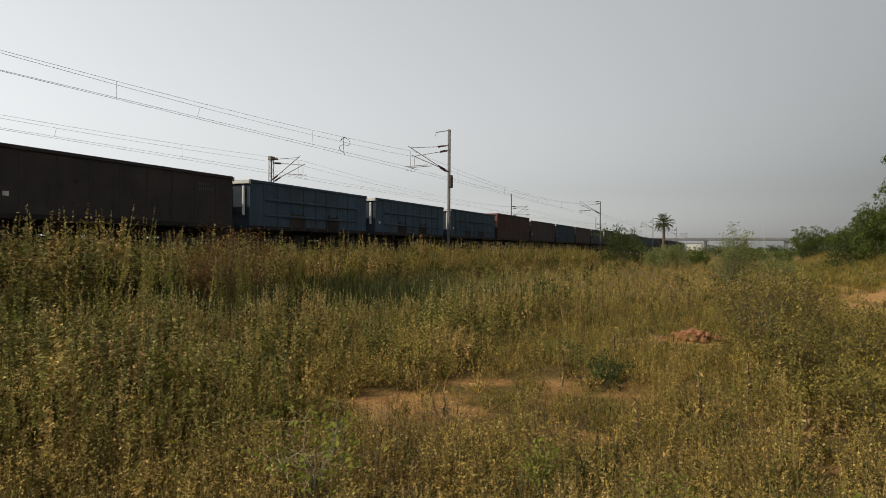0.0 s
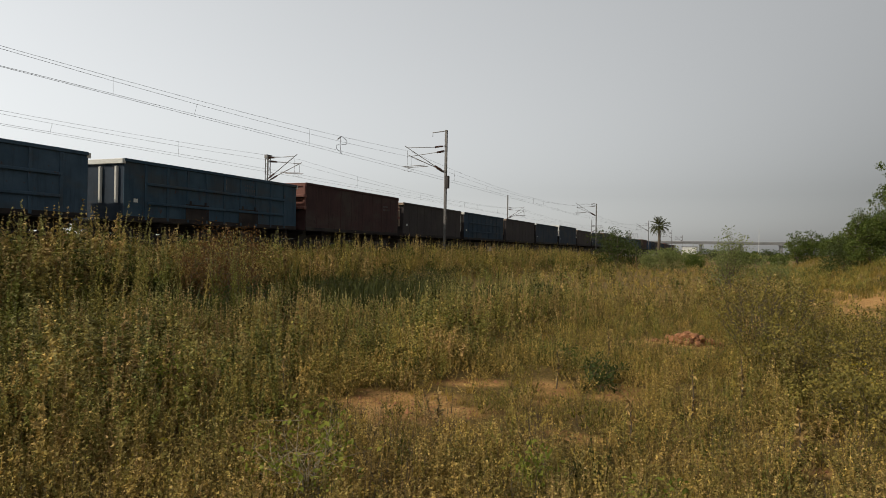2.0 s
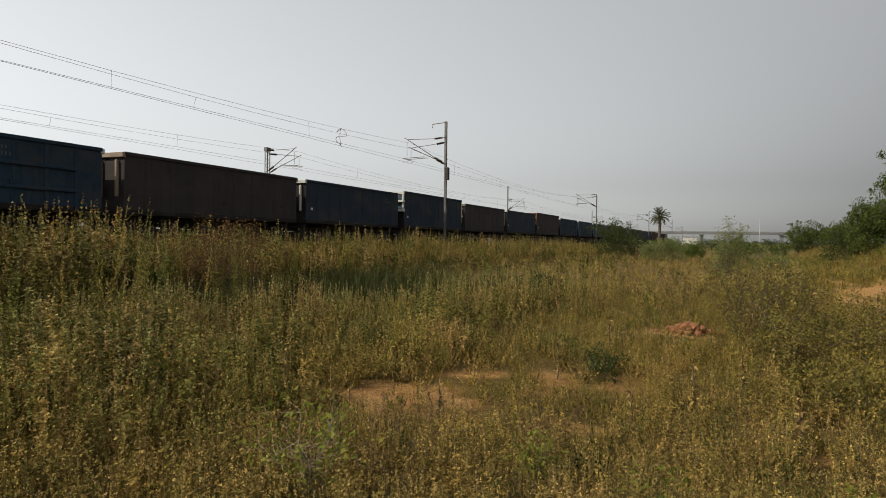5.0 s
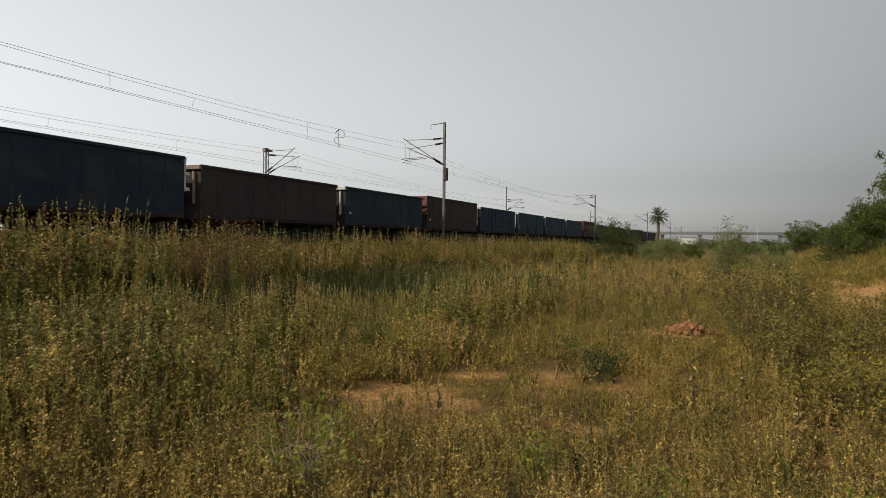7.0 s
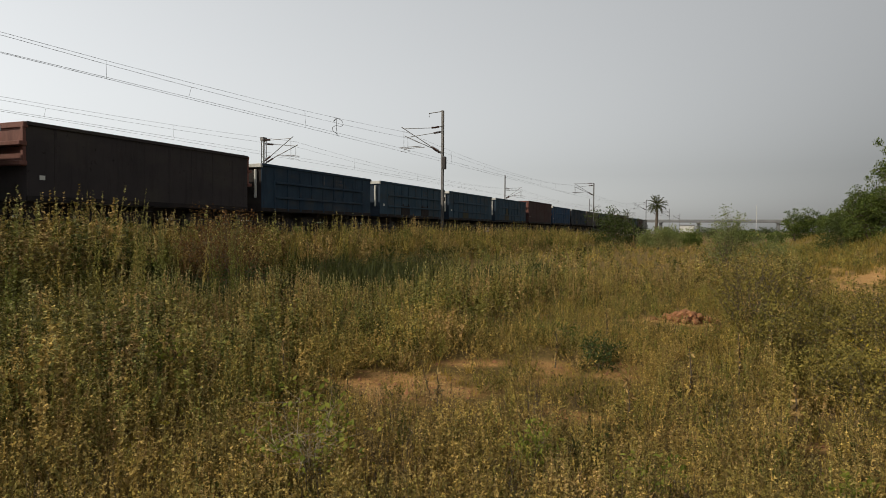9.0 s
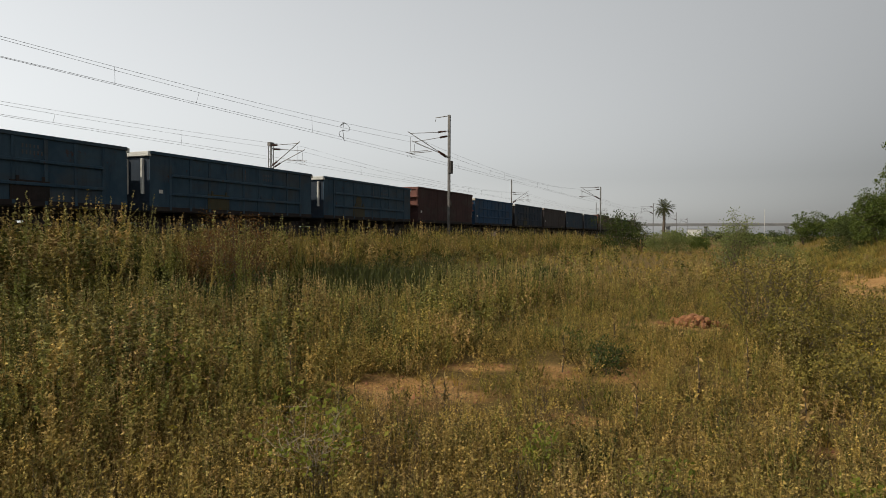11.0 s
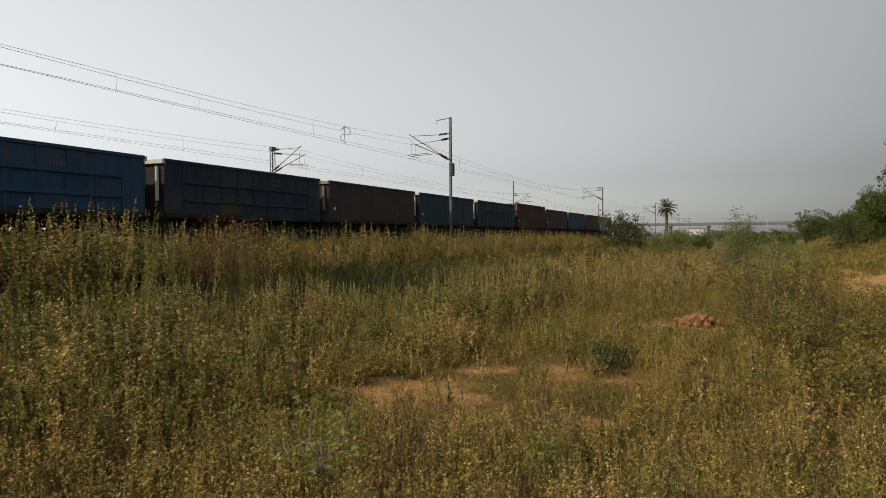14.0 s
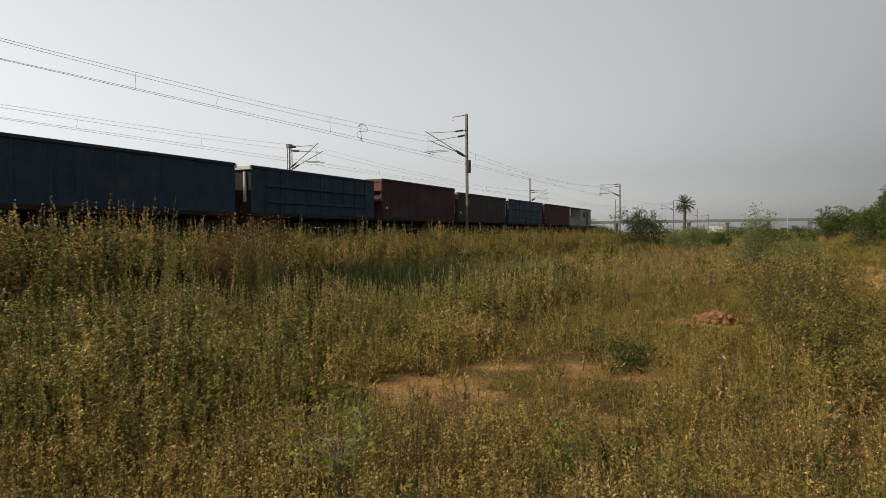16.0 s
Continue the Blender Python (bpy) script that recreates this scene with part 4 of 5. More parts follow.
def tuft(rs, blades, spread=0.12, width=0.008, bend=0.5):
    """A grass tuft of height 1: blades in two bent pieces."""
    az, r = rs.uniform(0, 6.283, blades), spread * np.sqrt(rs.uniform(0, 1, blades))
    base = np.stack([np.cos(az) * r, np.sin(az) * r, np.zeros(blades)], -1)
    h = rs.uniform(0.55, 1.0, blades)
    out = np.stack([np.cos(az + rs.normal(0, 0.5, blades)), np.sin(az + rs.normal(0, 0.5, blades)), np.zeros(blades)], -1)
    b1 = rs.uniform(0.05, 0.25, blades)[:, None] * bend
    b2 = rs.uniform(0.2, 0.7, blades)[:, None] * bend
    mid = base + out * b1 * h[:, None] + np.stack([0 * h, 0 * h, h * 0.6], -1)
    tip = base + out * b2 * h[:, None] + np.stack([0 * h, 0 * h, h], -1)
    side = np.cross(out, [0, 0, 1.0]) + rs.normal(0, 0.3, (blades, 3))
    w = width * rs.uniform(0.6, 1.3, blades)[:, None]
    v = np.stack([base - side * w, base + side * w, mid + side * w * 0.8, mid - side * w * 0.8, tip + side * w * 0.12, tip - side * w * 0.12], 1).reshape(-1, 3)
    i = (np.arange(blades) * 6)[:, None]
    return v, np.concatenate([i + [0, 1, 2], i + [0, 2, 3], i + [3, 2, 4]])


def scatter(name, protos, xy, height, mat, label, category, rs, wide=1.0):
    """Many plants joined into one mesh."""
    n = len(xy)
    kind = rs.randint(0, len(protos), n)
    rot = rs.uniform(0, 6.283, n)
    z = ground_z(xy[:, 0], xy[:, 1]) - 0.02
    w = height * wide * rs.uniform(0.85, 1.2, n)
    lean = rs.normal(0, 0.07, (n, 2))
    own = rs.uniform(0, 1, n)
    pieces, tones, alongs = [], [], []
    for k, (pv, pq) in enumerate(protos):
        idx = np.nonzero(kind == k)[0]
        if not len(idx):
            continue
        c, s = np.cos(rot[idx])[:, None], np.sin(rot[idx])[:, None]
        x = (pv[:, 0] * c - pv[:, 1] * s) * w[idx, None] + pv[:, 2] * height[idx, None] * lean[idx, :1] + xy[idx, :1]
        y = (pv[:, 0] * s + pv[:, 1] * c) * w[idx, None] + pv[:, 2] * height[idx, None] * lean[idx, 1:] + xy[idx, 1:]
        zz = pv[:, 2] * height[idx, None] + z[idx, None]
        v = np.stack([x, y, zz], -1).reshape(-1, 3)
        q = (pq[None] + (np.arange(len(idx)) * len(pv))[:, None, None]).reshape(-1, 3)
        pieces.append((v, q))
        tones.append(np.repeat(own[idx], len(pv)))
        alongs.append(np.tile(np.clip(pv[:, 2], 0, 1), len(idx)))
    if not pieces:
        return None
    v, q = join(pieces)
    ob = tris_object(name, v, q, mat)
    for key, values in (("plant", tones), ("along", alongs)):
        ob.data.attributes.new(key, "FLOAT", "POINT").data.foreach_set("value", np.concatenate(values).astype(np.float32))
    tagged(ob, label, category, kind="stuff")
    return ob


def spread_points(rs, n, near, far, power=1.0):
    """Random places in the field before the camera, near to far."""
    u = rs.uniform(0, 1, n)
    r = (near ** power + u * (far ** power - near ** power)) ** (1 / power)
    a = rs.uniform(radians(-62), radians(17), n)
    return np.stack([r * np.sin(a), r * np.cos(a)], -1)


def tallness(x, y):
    """How high the weeds stand, in metres."""
    left = smooth(-2.6, -3.9, x + 0.05 * (y - 6) + 0.35 * wave_noise(x, y, 1.6, 3)) * smooth(2.2, 3.7, y - 0.35 * x - 1.2)
    back = smooth(13.0, 18.0, y + 0.8 * wave_noise(x, y, 2.5, 4)) * smooth(1.5, -1.5, x - 0.02 * y)
    right = smooth(0.0, 0.9, x - 0.03 * (y - 8) + 0.06 * np.maximum(y - 12, 0)) * smooth(5.6, 7.5, y) * smooth(30.0, 25.0, y)
    low = smooth(-3.2, -2.0, x) * smooth(14.5, 11.5, y)
    h = 0.36 - 0.07 * low + 0.45 * np.maximum(left, (0.6 - 0.35 * smooth(-2.2, -3.4, x)) * back) + 0.5 * right * (1 - 0.75 * smooth(0.085, 0.105, x / np.maximum(y, 1.0)))
    return h * (1 + 0.18 * wave_noise(x, y, 1.2, 8)) * (1 - 0.45 * hollow(x, y)) * dip(x, y) * (1 - 0.4 * cleared(x, y))


def cleared(x, y):
    """1 on bare soil and on the strip before it, where growth stays low."""
    r = np.hypot(x, y) + 1e-6
    out = bare(x, y)
    for d in (0.25, 0.5, 0.8):
        out = np.maximum(out, bare(x + d * x / r, y + d * y / r) * (1 - 0.45 * d))
    return out * smooth(14.0, 12.0, r)


def dip(x, y):
    """Lower growth before the dark pocket of the hollow."""
    s = x / np.maximum(y, 1.0)
    return 1 - (0.26 * np.exp(-((s + 0.56) / 0.1) ** 2) + 0.3 * np.exp(-((s + 0.86) / 0.08) ** 2)) * smooth(6.0, 8.0, np.hypot(x, y))


def shade_pocket(x, y):
    """1 in the pockets of the hollow where dark-coloured grass stands in for shade."""
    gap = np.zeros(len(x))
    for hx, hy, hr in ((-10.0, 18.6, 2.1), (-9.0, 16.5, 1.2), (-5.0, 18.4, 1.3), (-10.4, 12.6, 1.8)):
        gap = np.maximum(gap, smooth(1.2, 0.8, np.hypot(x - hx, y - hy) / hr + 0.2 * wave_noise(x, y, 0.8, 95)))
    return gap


def plant_field():
    rs = np.random.RandomState(4)
    close_weeds = [spire(rs, 6, 54, 0.036, 0.28, 0.004, slim=0.75, low=0.22) for _ in range(10)]
    near_weeds = [spire(rs, 6, 58, 0.047, 0.28, 0.004, full=False, slim=1.1, low=0.25, cuts=2) for _ in range(10)]
    bare_stems = [spire(rs, 9, 2, 0.05, 0.5, 0.006, twigs=3, slim=0.6) for _ in range(6)]
    mid_weeds = [spire(rs, 6, 34, 0.060, 0.28, 0.004, full=False, slim=1.15, low=0.3, cuts=2) for _ in range(10)]
    low_weeds = [spire(rs, 8, 30, 0.060, 0.50, 0.007, twigs=2, full=False, slim=1.0) for _ in range(10)]
    far_weeds = [spire(rs, 5, 12, 0.11, 0.34, 0.007, twigs=2, full=False, slim=1.1, cuts=2) for _ in range(8)]
    bank = [spire(rs, 6, 42, 0.056, 0.28, 0.003, full=False, slim=1.2, low=0.35, cuts=2) for _ in range(10)]
    stalks = [spire(rs, 2, 240, 0.020, 0.08, 0.0025, twigs=14, slim=0.8, low=0.3) for _ in range(5)]
    plumes = [spire(rs, 4, 60, 0.042, 0.2, 0.004, twigs=5, full=False, slim=1.1, low=0.4, cuts=2) for _ in range(6)]
    dry_near = [spire(rs, 8, 20, 0.060, 0.55, 0.007, twigs=2, full=False, slim=1.0, cuts=2) for _ in range(8)]
    dry_far = [spire(rs, 6, 10, 0.11, 0.55, 0.008, twigs=2, full=False, slim=1.1, cuts=2) for _ in range(8)]
    tufts = [tuft(rs, 12, 0.22, 0.013, 0.9) for _ in range(8)]
    tall = [tuft(rs, 13, 0.16, 0.009, 0.45) for _ in range(8)]

    def sow(n, near, far, power, dense, seed):
        r = np.random.RandomState(seed)
        p = spread_points(r, n, near, far, power)
        keep = r.uniform(0, 1, n) < dense(p[:, 0], p[:, 1])
        return p[keep], r

    def not_track(x):
        return smooth(-17.2, -16.4, x)

    def weeds_dense(x, y):
        t = tallness(x, y)
        clumps = 0.35 + 0.65 * smooth(-0.5, 0.35, wave_noise(x, y, 0.45, 77))
        return clumps * (0.55 + 0.45 * smooth(0.35, 0.7, t)) * (1 - np.clip(1.1 * np.maximum(bare(x, y + 0.2), 0.5 * cleared(x, y)), 0, 0.95)) * not_track(x) * (1 - 0.85 * hollow(x, y) * np.maximum(shade_pocket(x, y), 0.45))

    def dry_dense(x, y):
        t = tallness(x, y)
        patchy = smooth(-0.3, 0.7, wave_noise(x, y, 1.5, 13))
        return (0.5 + 0.5 * patchy) * (1 - 0.45 * smooth(0.4, 0.8, t)) * (1 - np.clip(1.1 * np.maximum(bare(x, y + 0.15), 0.35 * cleared(x, y)), 0, 0.88)) * not_track(x) * (1 - 0.9 * hollow(x, y))

    def short_dense(x, y):
        return (1 - 0.6 * smooth(0.5, 0.8, tallness(x, y))) * (1 - 0.85 * bare(x, y + 0.1)) * not_track(x)

    zones = ((1000, 3.2, 6.0, 1.6, close_weeds, 30, 1.0), (1650, 5.8, 9.5, 1.6, near_weeds, 31, 1.0), (3900, 9.0, 22.0, 1.5, mid_weeds, 32, 1.05), (3600, 21.0, 75.0, 1.2, far_weeds, 33, 1.1))
    tones = ((0.36, H_GOLD, "yellowing weeds crowding the field"), (0.34, H_OLIVE, "olive-green upright weeds crowding the field"), (0.30, H_UMBER, "dull brown seeding weeds in the field"))
    for n, a, b, pw, protos, seed, lift in zones:
        p, r = sow(n, a, b, pw, weeds_dense, seed)
        h = tallness(p[:, 0], p[:, 1]) * r.uniform(0.6, 1.2, len(p)) * lift
        pick = r.uniform(0, 1, len(p)) + 0.25 * wave_noise(p[:, 0], p[:, 1], 1.3, 71) - 0.04 + 0.12 * smooth(0.0, 1.5, p[:, 0]) + 0.22 * smooth(11.5, 15.0, p[:, 1]) * smooth(-7.0, -4.0, p[:, 0])
        left = 0.5 * smooth(-2.5, -4.5, p[:, 0])
        pick = pick * (1 - left) + 0.55 * left
        middle = smooth(-3.6, -2.6, p[:, 0]) * smooth(2.5, 1.0, p[:, 0])
        pick = np.where((np.abs(pick - 0.53) < 0.17) & (r.uniform(0, 1, len(p)) < 0.4 * middle), pick + np.where(r.uniform(0, 1, len(p)) < 0.5, -0.35, 0.35), pick)
        # darker weeds mixed in on the left carry the shade there
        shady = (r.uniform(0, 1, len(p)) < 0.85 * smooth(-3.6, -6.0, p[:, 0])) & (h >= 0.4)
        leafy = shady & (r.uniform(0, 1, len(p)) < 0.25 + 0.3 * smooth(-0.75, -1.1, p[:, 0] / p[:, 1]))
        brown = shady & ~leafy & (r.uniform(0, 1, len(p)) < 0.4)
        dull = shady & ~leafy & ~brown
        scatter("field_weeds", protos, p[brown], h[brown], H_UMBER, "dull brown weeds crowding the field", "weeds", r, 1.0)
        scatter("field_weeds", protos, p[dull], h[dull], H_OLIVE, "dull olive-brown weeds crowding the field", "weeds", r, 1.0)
        scatter("field_weeds", protos, p[leafy], h[leafy], H_GREEN, "dark green leafy weeds mixed in for shade on the left", "weeds", r, 1.0)
        low = 0.0
        for share, mat, words in tones:
            sel = (pick >= low if low > 0 else pick > -9) & (pick < low + share if low + share < 0.99 else pick < 9) & ~shady
            low += share
            if protos is close_weeds or protos is near_weeds:
                small = sel & (h < 0.5)
                scatter("field_weeds", low_weeds, p[small], h[small], mat, words, "weeds", r, 0.9)
                sel = sel & (h >= 0.5)
            scatter("field_weeds", protos, p[sel], h[sel], mat, words, "weeds", r, 1.0)
    for n, a, b, pw, protos, seed in ((2600, 3.2, 10.0, 1.6, dry_near, 41), (2100, 9.5, 60.0, 1.2, dry_far, 42)):
        p, r = sow(n, a, b, pw, dry_dense, seed)
        h = (0.16 + 0.55 * tallness(p[:, 0], p[:, 1])) * r.uniform(0.6, 1.3, len(p))
        scatter("dry_weeds", protos, p, h, H_DRY, "dry brown weeds scattered over the field", "weeds", r, 1.0)
    for n, a, b, pw, seed in ((2300, 3.2, 14.0, 1.5, 51), (2400, 13.0, 90.0, 1.2, 52)):
        p, r = sow(n, a, b, pw, short_dense, seed)
        h = r.uniform(0.06, 0.17, len(p)) * (1.0 if b < 20 else 1.9)
        scatter("short_grass", tufts, p, h, F_SHORT, "short yellowing grass between the weeds", "grass", r, 1.3)
    # upright weeds along the field edge, and low ones round the earth heap
    r = np.random.RandomState(54)
    p = np.stack([r.uniform(0.0, 2.4, 300), 7.0 + 8 * r.uniform(0, 1, 300)], -1)
    h = np.where(p[:, 0] / p[:, 1] > 0.09, r.uniform(0.35, 0.65, 300), 0.4 + 0.75 * r.uniform(0, 1, 300) * smooth(7.0, 9.5, p[:, 1]) * smooth(-0.1, 0.5, p[:, 0]))
    edge = r.randint(0, 3, 300)
    for k, (mat, words) in enumerate(((H_UMBER, "dull brown weeds at the field edge"), (H_OLIVE, "grey-green upright weeds at the field edge"), (H_GOLD, "yellowing weeds at the field edge"))):
        scatter("field_weeds", near_weeds, p[edge == k], h[edge == k], mat, words, "weeds", r, 0.7)
    p = np.stack([r.uniform(-3.2, 0.9, 800), r.uniform(9.0, 19.0, 800)], -1)
    p = p[r.uniform(0, 1, len(p)) > 1.3 * bare(p[:, 0], p[:, 1] + 0.3)]
    p = p[np.hypot(p[:, 0] + 0.62, p[:, 1] - 11.8) > 0.75]
    half = r.uniform(0, 1, len(p)) < 0.5
    for sel, mat, words in ((half, H_DRY, "low dry weeds in the middle of the field"), (~half, H_OLIVE, "low olive weeds in the middle of the field")):
        scatter("field_weeds", dry_near, p[sel], r.uniform(0.22, 0.45, int(sel.sum())), mat, words, "weeds", r, 0.9)
    p = np.stack([r.normal(-0.75, 0.6, 220), r.normal(9.9, 0.7, 220)], -1)
    scatter("short_grass", tufts, p, r.uniform(0.07, 0.16, len(p)), F_SHORT, "fresh yellow-green grass beside the earth heap", "grass", r, 1.6)
    # grassy rise below the trees
    r = np.random.RandomState(55)
    p = np.stack([r.uniform(2.0, 18.0, 1500), 17 + 50 * r.uniform(0, 1, 1500) ** 1.2], -1)
    p = p[r.uniform(0, 1, len(p)) > 1.05 * bare(p[:, 0], p[:, 1] + 0.4)]
    scatter("short_grass", tufts, p, r.uniform(0.18, 0.42, len(p)), F_SHORT, "yellow-green grass on the rise below the trees", "grass", r, 1.4)
    p = np.stack([r.uniform(0.03, 0.2, 3000), 26 + 74 * r.uniform(0, 1, 3000)], -1)
    p[:, 0] = p[:, 0] * p[:, 1] + 1.0
    p = p[r.uniform(0, 1, len(p)) > bare(p[:, 0], p[:, 1] + 0.4)]
    scatter("short_grass", tufts, p, r.uniform(0.2, 0.42, len(p)), F_GRASS, "long yellow-green grass on the slope below the trees", "grass", r, 1.5)
    p = np.stack([r.uniform(1.5, 16.0, 1300), 30 + 34 * r.uniform(0, 1, 1300)], -1)
    p = p[r.uniform(0, 1, len(p)) > 1.2 * bare(p[:, 0], p[:, 1] + 0.4)]
    scatter("field_weeds", far_weeds, p, r.uniform(0.35, 0.75, len(p)), H_OLIVE, "olive weeds on the rise below the trees", "weeds", r, 0.9)
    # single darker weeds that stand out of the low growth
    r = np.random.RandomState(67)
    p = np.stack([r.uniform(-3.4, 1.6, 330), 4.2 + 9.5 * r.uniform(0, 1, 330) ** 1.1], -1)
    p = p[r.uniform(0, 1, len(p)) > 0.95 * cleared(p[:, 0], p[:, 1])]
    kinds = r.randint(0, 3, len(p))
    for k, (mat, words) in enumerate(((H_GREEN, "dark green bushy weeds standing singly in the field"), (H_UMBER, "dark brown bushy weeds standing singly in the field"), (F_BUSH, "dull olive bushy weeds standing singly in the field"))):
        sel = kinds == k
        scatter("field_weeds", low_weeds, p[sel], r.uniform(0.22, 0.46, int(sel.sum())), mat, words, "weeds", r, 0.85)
    # low dry growth and leafless stems close to the camera
    r = np.random.RandomState(66)
    p = spread_points(r, 620, 3.2, 5.6, 1.4)
    p = p[r.uniform(0, 1, len(p)) > bare(p[:, 0], p[:, 1])]
    half = r.uniform(0, 1, len(p)) < 0.55
    for sel, mat, words in ((half, H_UMBER, "low brown seeding weeds in the foreground"), (~half, H_DRY, "low dry weeds in the foreground")):
        scatter("dry_weeds", dry_near, p[sel], r.uniform(0.22, 0.42, int(sel.sum())), mat, words, "weeds", r, 0.9)
    p = spread_points(r, 150, 3.2, 6.5, 1.4)
    scatter("dry_stems", bare_stems, p, r.uniform(0.25, 0.5, len(p)), M_TWIG, "brown leafless weed stems in the field", "weeds", r, 0.9)
    # fallen leaves and bits on the ground
    r = np.random.RandomState(56)
    p = spread_points(r, 24000, 3.0, 11.0, 1.5)
    base = np.stack([p[:, 0], p[:, 1], ground_z(p[:, 0], p[:, 1]) + r.uniform(0.0, 0.03, len(p))], -1)
    way = r.normal(0, 1, (len(p), 3)) * [1, 1, 0.25]
    ln = r.uniform(0.008, 0.024, len(p))
    v, q = leaf_tris(r, base, way, ln, ln * 0.6, False)
    tagged(tris_object("leaf_litter", v, q, F_DRY), "dry fallen leaves and bits on the soil", "leaf litter", kind="stuff")
    # crumbs of earth on the bare patches
    p = spread_points(r, 9000, 4.5, 13.5, 1.3)
    p = p[r.uniform(0, 1, len(p)) < 0.9 * bare(p[:, 0], p[:, 1])]
    size = r.uniform(0.006, 0.022, len(p)) * (1 + 1.2 * (r.uniform(0, 1, len(p)) > 0.93))
    corner = np.array([(1, 0, 0), (0, 1, 0), (-1, 0, 0), (0, -1, 0), (0, 0, 1)], float)
    turn = r.uniform(0, 6.283, len(p))
    c, sn = np.cos(turn)[:, None], np.sin(turn)[:, None]
    jag = corner[None] * r.uniform(0.6, 1.4, (len(p), 5, 1))
    v = np.stack([jag[..., 0] * c - jag[..., 1] * sn, jag[..., 0] * sn + jag[..., 1] * c, jag[..., 2] * 0.8], -1) * size[:, None, None]
    v = v + np.stack([p[:, 0], p[:, 1], ground_z(p[:, 0], p[:, 1]) + 0.002], -1)[:, None]
    q = (np.array([(0, 1, 4), (1, 2, 4), (2, 3, 4), (3, 0, 4)])[None] + (np.arange(len(p)) * 5)[:, None, None]).reshape(-1, 3)
    tagged(tris_object("earth_crumbs", v.reshape(-1, 3), q, M_CLOD), "small crumbs of red earth on bare soil", "earth", kind="stuff")
    # green grass in the hollow at the foot of the bank, coloured dark for shade
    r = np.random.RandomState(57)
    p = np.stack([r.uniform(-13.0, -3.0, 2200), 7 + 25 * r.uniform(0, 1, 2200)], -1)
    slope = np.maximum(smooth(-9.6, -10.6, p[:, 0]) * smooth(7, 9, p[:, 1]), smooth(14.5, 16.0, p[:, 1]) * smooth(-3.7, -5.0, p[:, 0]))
    keep = r.uniform(0, 1, len(p)) < np.maximum(0.35 * hollow(p[:, 0], p[:, 1]), slope) * (0.01 + 0.99 * shade_pocket(p[:, 0], p[:, 1]))
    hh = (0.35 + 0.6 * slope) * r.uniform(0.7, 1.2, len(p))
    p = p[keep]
    scatter("hollow_grass", tall, p, hh[keep], F_SHADE, "green grass coloured dark as shade at the foot of the bank", "grass", r, 1.6)
    # dense weeds whose dark colour carries the shade on the side of the bank
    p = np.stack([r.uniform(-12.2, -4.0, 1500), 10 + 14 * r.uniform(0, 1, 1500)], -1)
    p = p[r.uniform(0, 1, len(p)) < shade_pocket(p[:, 0] + 0.5, p[:, 1] - 0.3)]
    scatter("hollow_weeds", low_weeds, p, r.uniform(0.55, 0.95, len(p)), F_SHADE, "dense green weeds coloured dark as shade at the foot of the bank", "weeds", r, 0.8)
    # grey-green plumed weeds that fill most of the hollow
    r = np.random.RandomState(59)
    p = np.stack([r.uniform(-11.8, -3.4, 1450), 8 + 17 * r.uniform(0, 1, 1450)], -1)
    gap = shade_pocket(p[:, 0], p[:, 1])
    keep = r.uniform(0, 1, len(p)) < 0.75 * hollow(p[:, 0], p[:, 1]) * (1 - gap)
    p = p[keep]
    scatter("plumed_weeds", plumes, p, r.uniform(0.7, 1.15, len(p)) * dip(p[:, 0], p[:, 1]), H_OLIVE, "grey-green plumed weeds in the hollow", "weeds", r, 0.85)
    # grass round the standing place, on the side away from the railway
    r = np.random.RandomState(58)
    p = np.stack([r.uniform(-14, 12, 1600), r.uniform(-14, 10, 1600)], -1)
    d, a = np.hypot(p[:, 0], p[:, 1]), np.degrees(np.arctan2(p[:, 0], p[:, 1]))
    p = p[(d > 1.2) & ((d < 3.3) | (a < -61) | (a > 16))]
    scatter("short_grass", tufts, p, r.uniform(0.1, 0.26, len(p)), F_SHORT, "short yellowing grass of the open field", "grass", r, 1.3)
    p = np.stack([r.uniform(-12, 12, 900), r.uniform(-14, 8, 900)], -1)
    d, a = np.hypot(p[:, 0], p[:, 1]), np.degrees(np.arctan2(p[:, 0], p[:, 1]))
    p = p[(d > 1.6) & ((d < 3.0) | (a < -61) | (a > 16))]
    scatter("dry_weeds", dry_far, p, r.uniform(0.15, 0.4, len(p)), H_DRY, "dry brown weeds of the open field", "weeds", r, 1.0)
    p = np.stack([r.uniform(-16, 14, 800), r.uniform(-16, 12, 800)], -1)
    d, a = np.hypot(p[:, 0], p[:, 1]), np.degrees(np.arctan2(p[:, 0], p[:, 1]))
    p = p[(d > 3.3) & ((a < -61) | (a > 16))]
    scatter("field_weeds", far_weeds, p, r.uniform(0.3, 0.7, len(p)), H_OLIVE, "olive weeds scattered over the open field", "weeds", r, 0.8)
    # tall grass along the foot of the embankment
    r = np.random.RandomState(61)
    n = 650
    y = 6 + 95 * r.uniform(0, 1, n) ** 1.3
    x = -13.9 + r.normal(0, 1.2, n)
    ok = (x < -11.6) & (x > -17.0) & (y > 9)
    p = np.stack([x, y], -1)[ok]
    h = (1.05 + 0.22 * wave_noise(p[:, 0], p[:, 1], 2.0, 17)) * r.uniform(0.75, 1.2, len(p))
    scatter("tall_grass", tall, p, h, F_GRASS, "tall golden-green grass below the railway", "grass", r, 1.0)
    # weeds on the bank itself
    r = np.random.RandomState(62)
    n = 2250
    p = np.stack([-17.2 + 5.6 * r.uniform(0, 1, n) ** 1.25, 6 + 70 * r.uniform(0, 1, n) ** 1.9], -1)
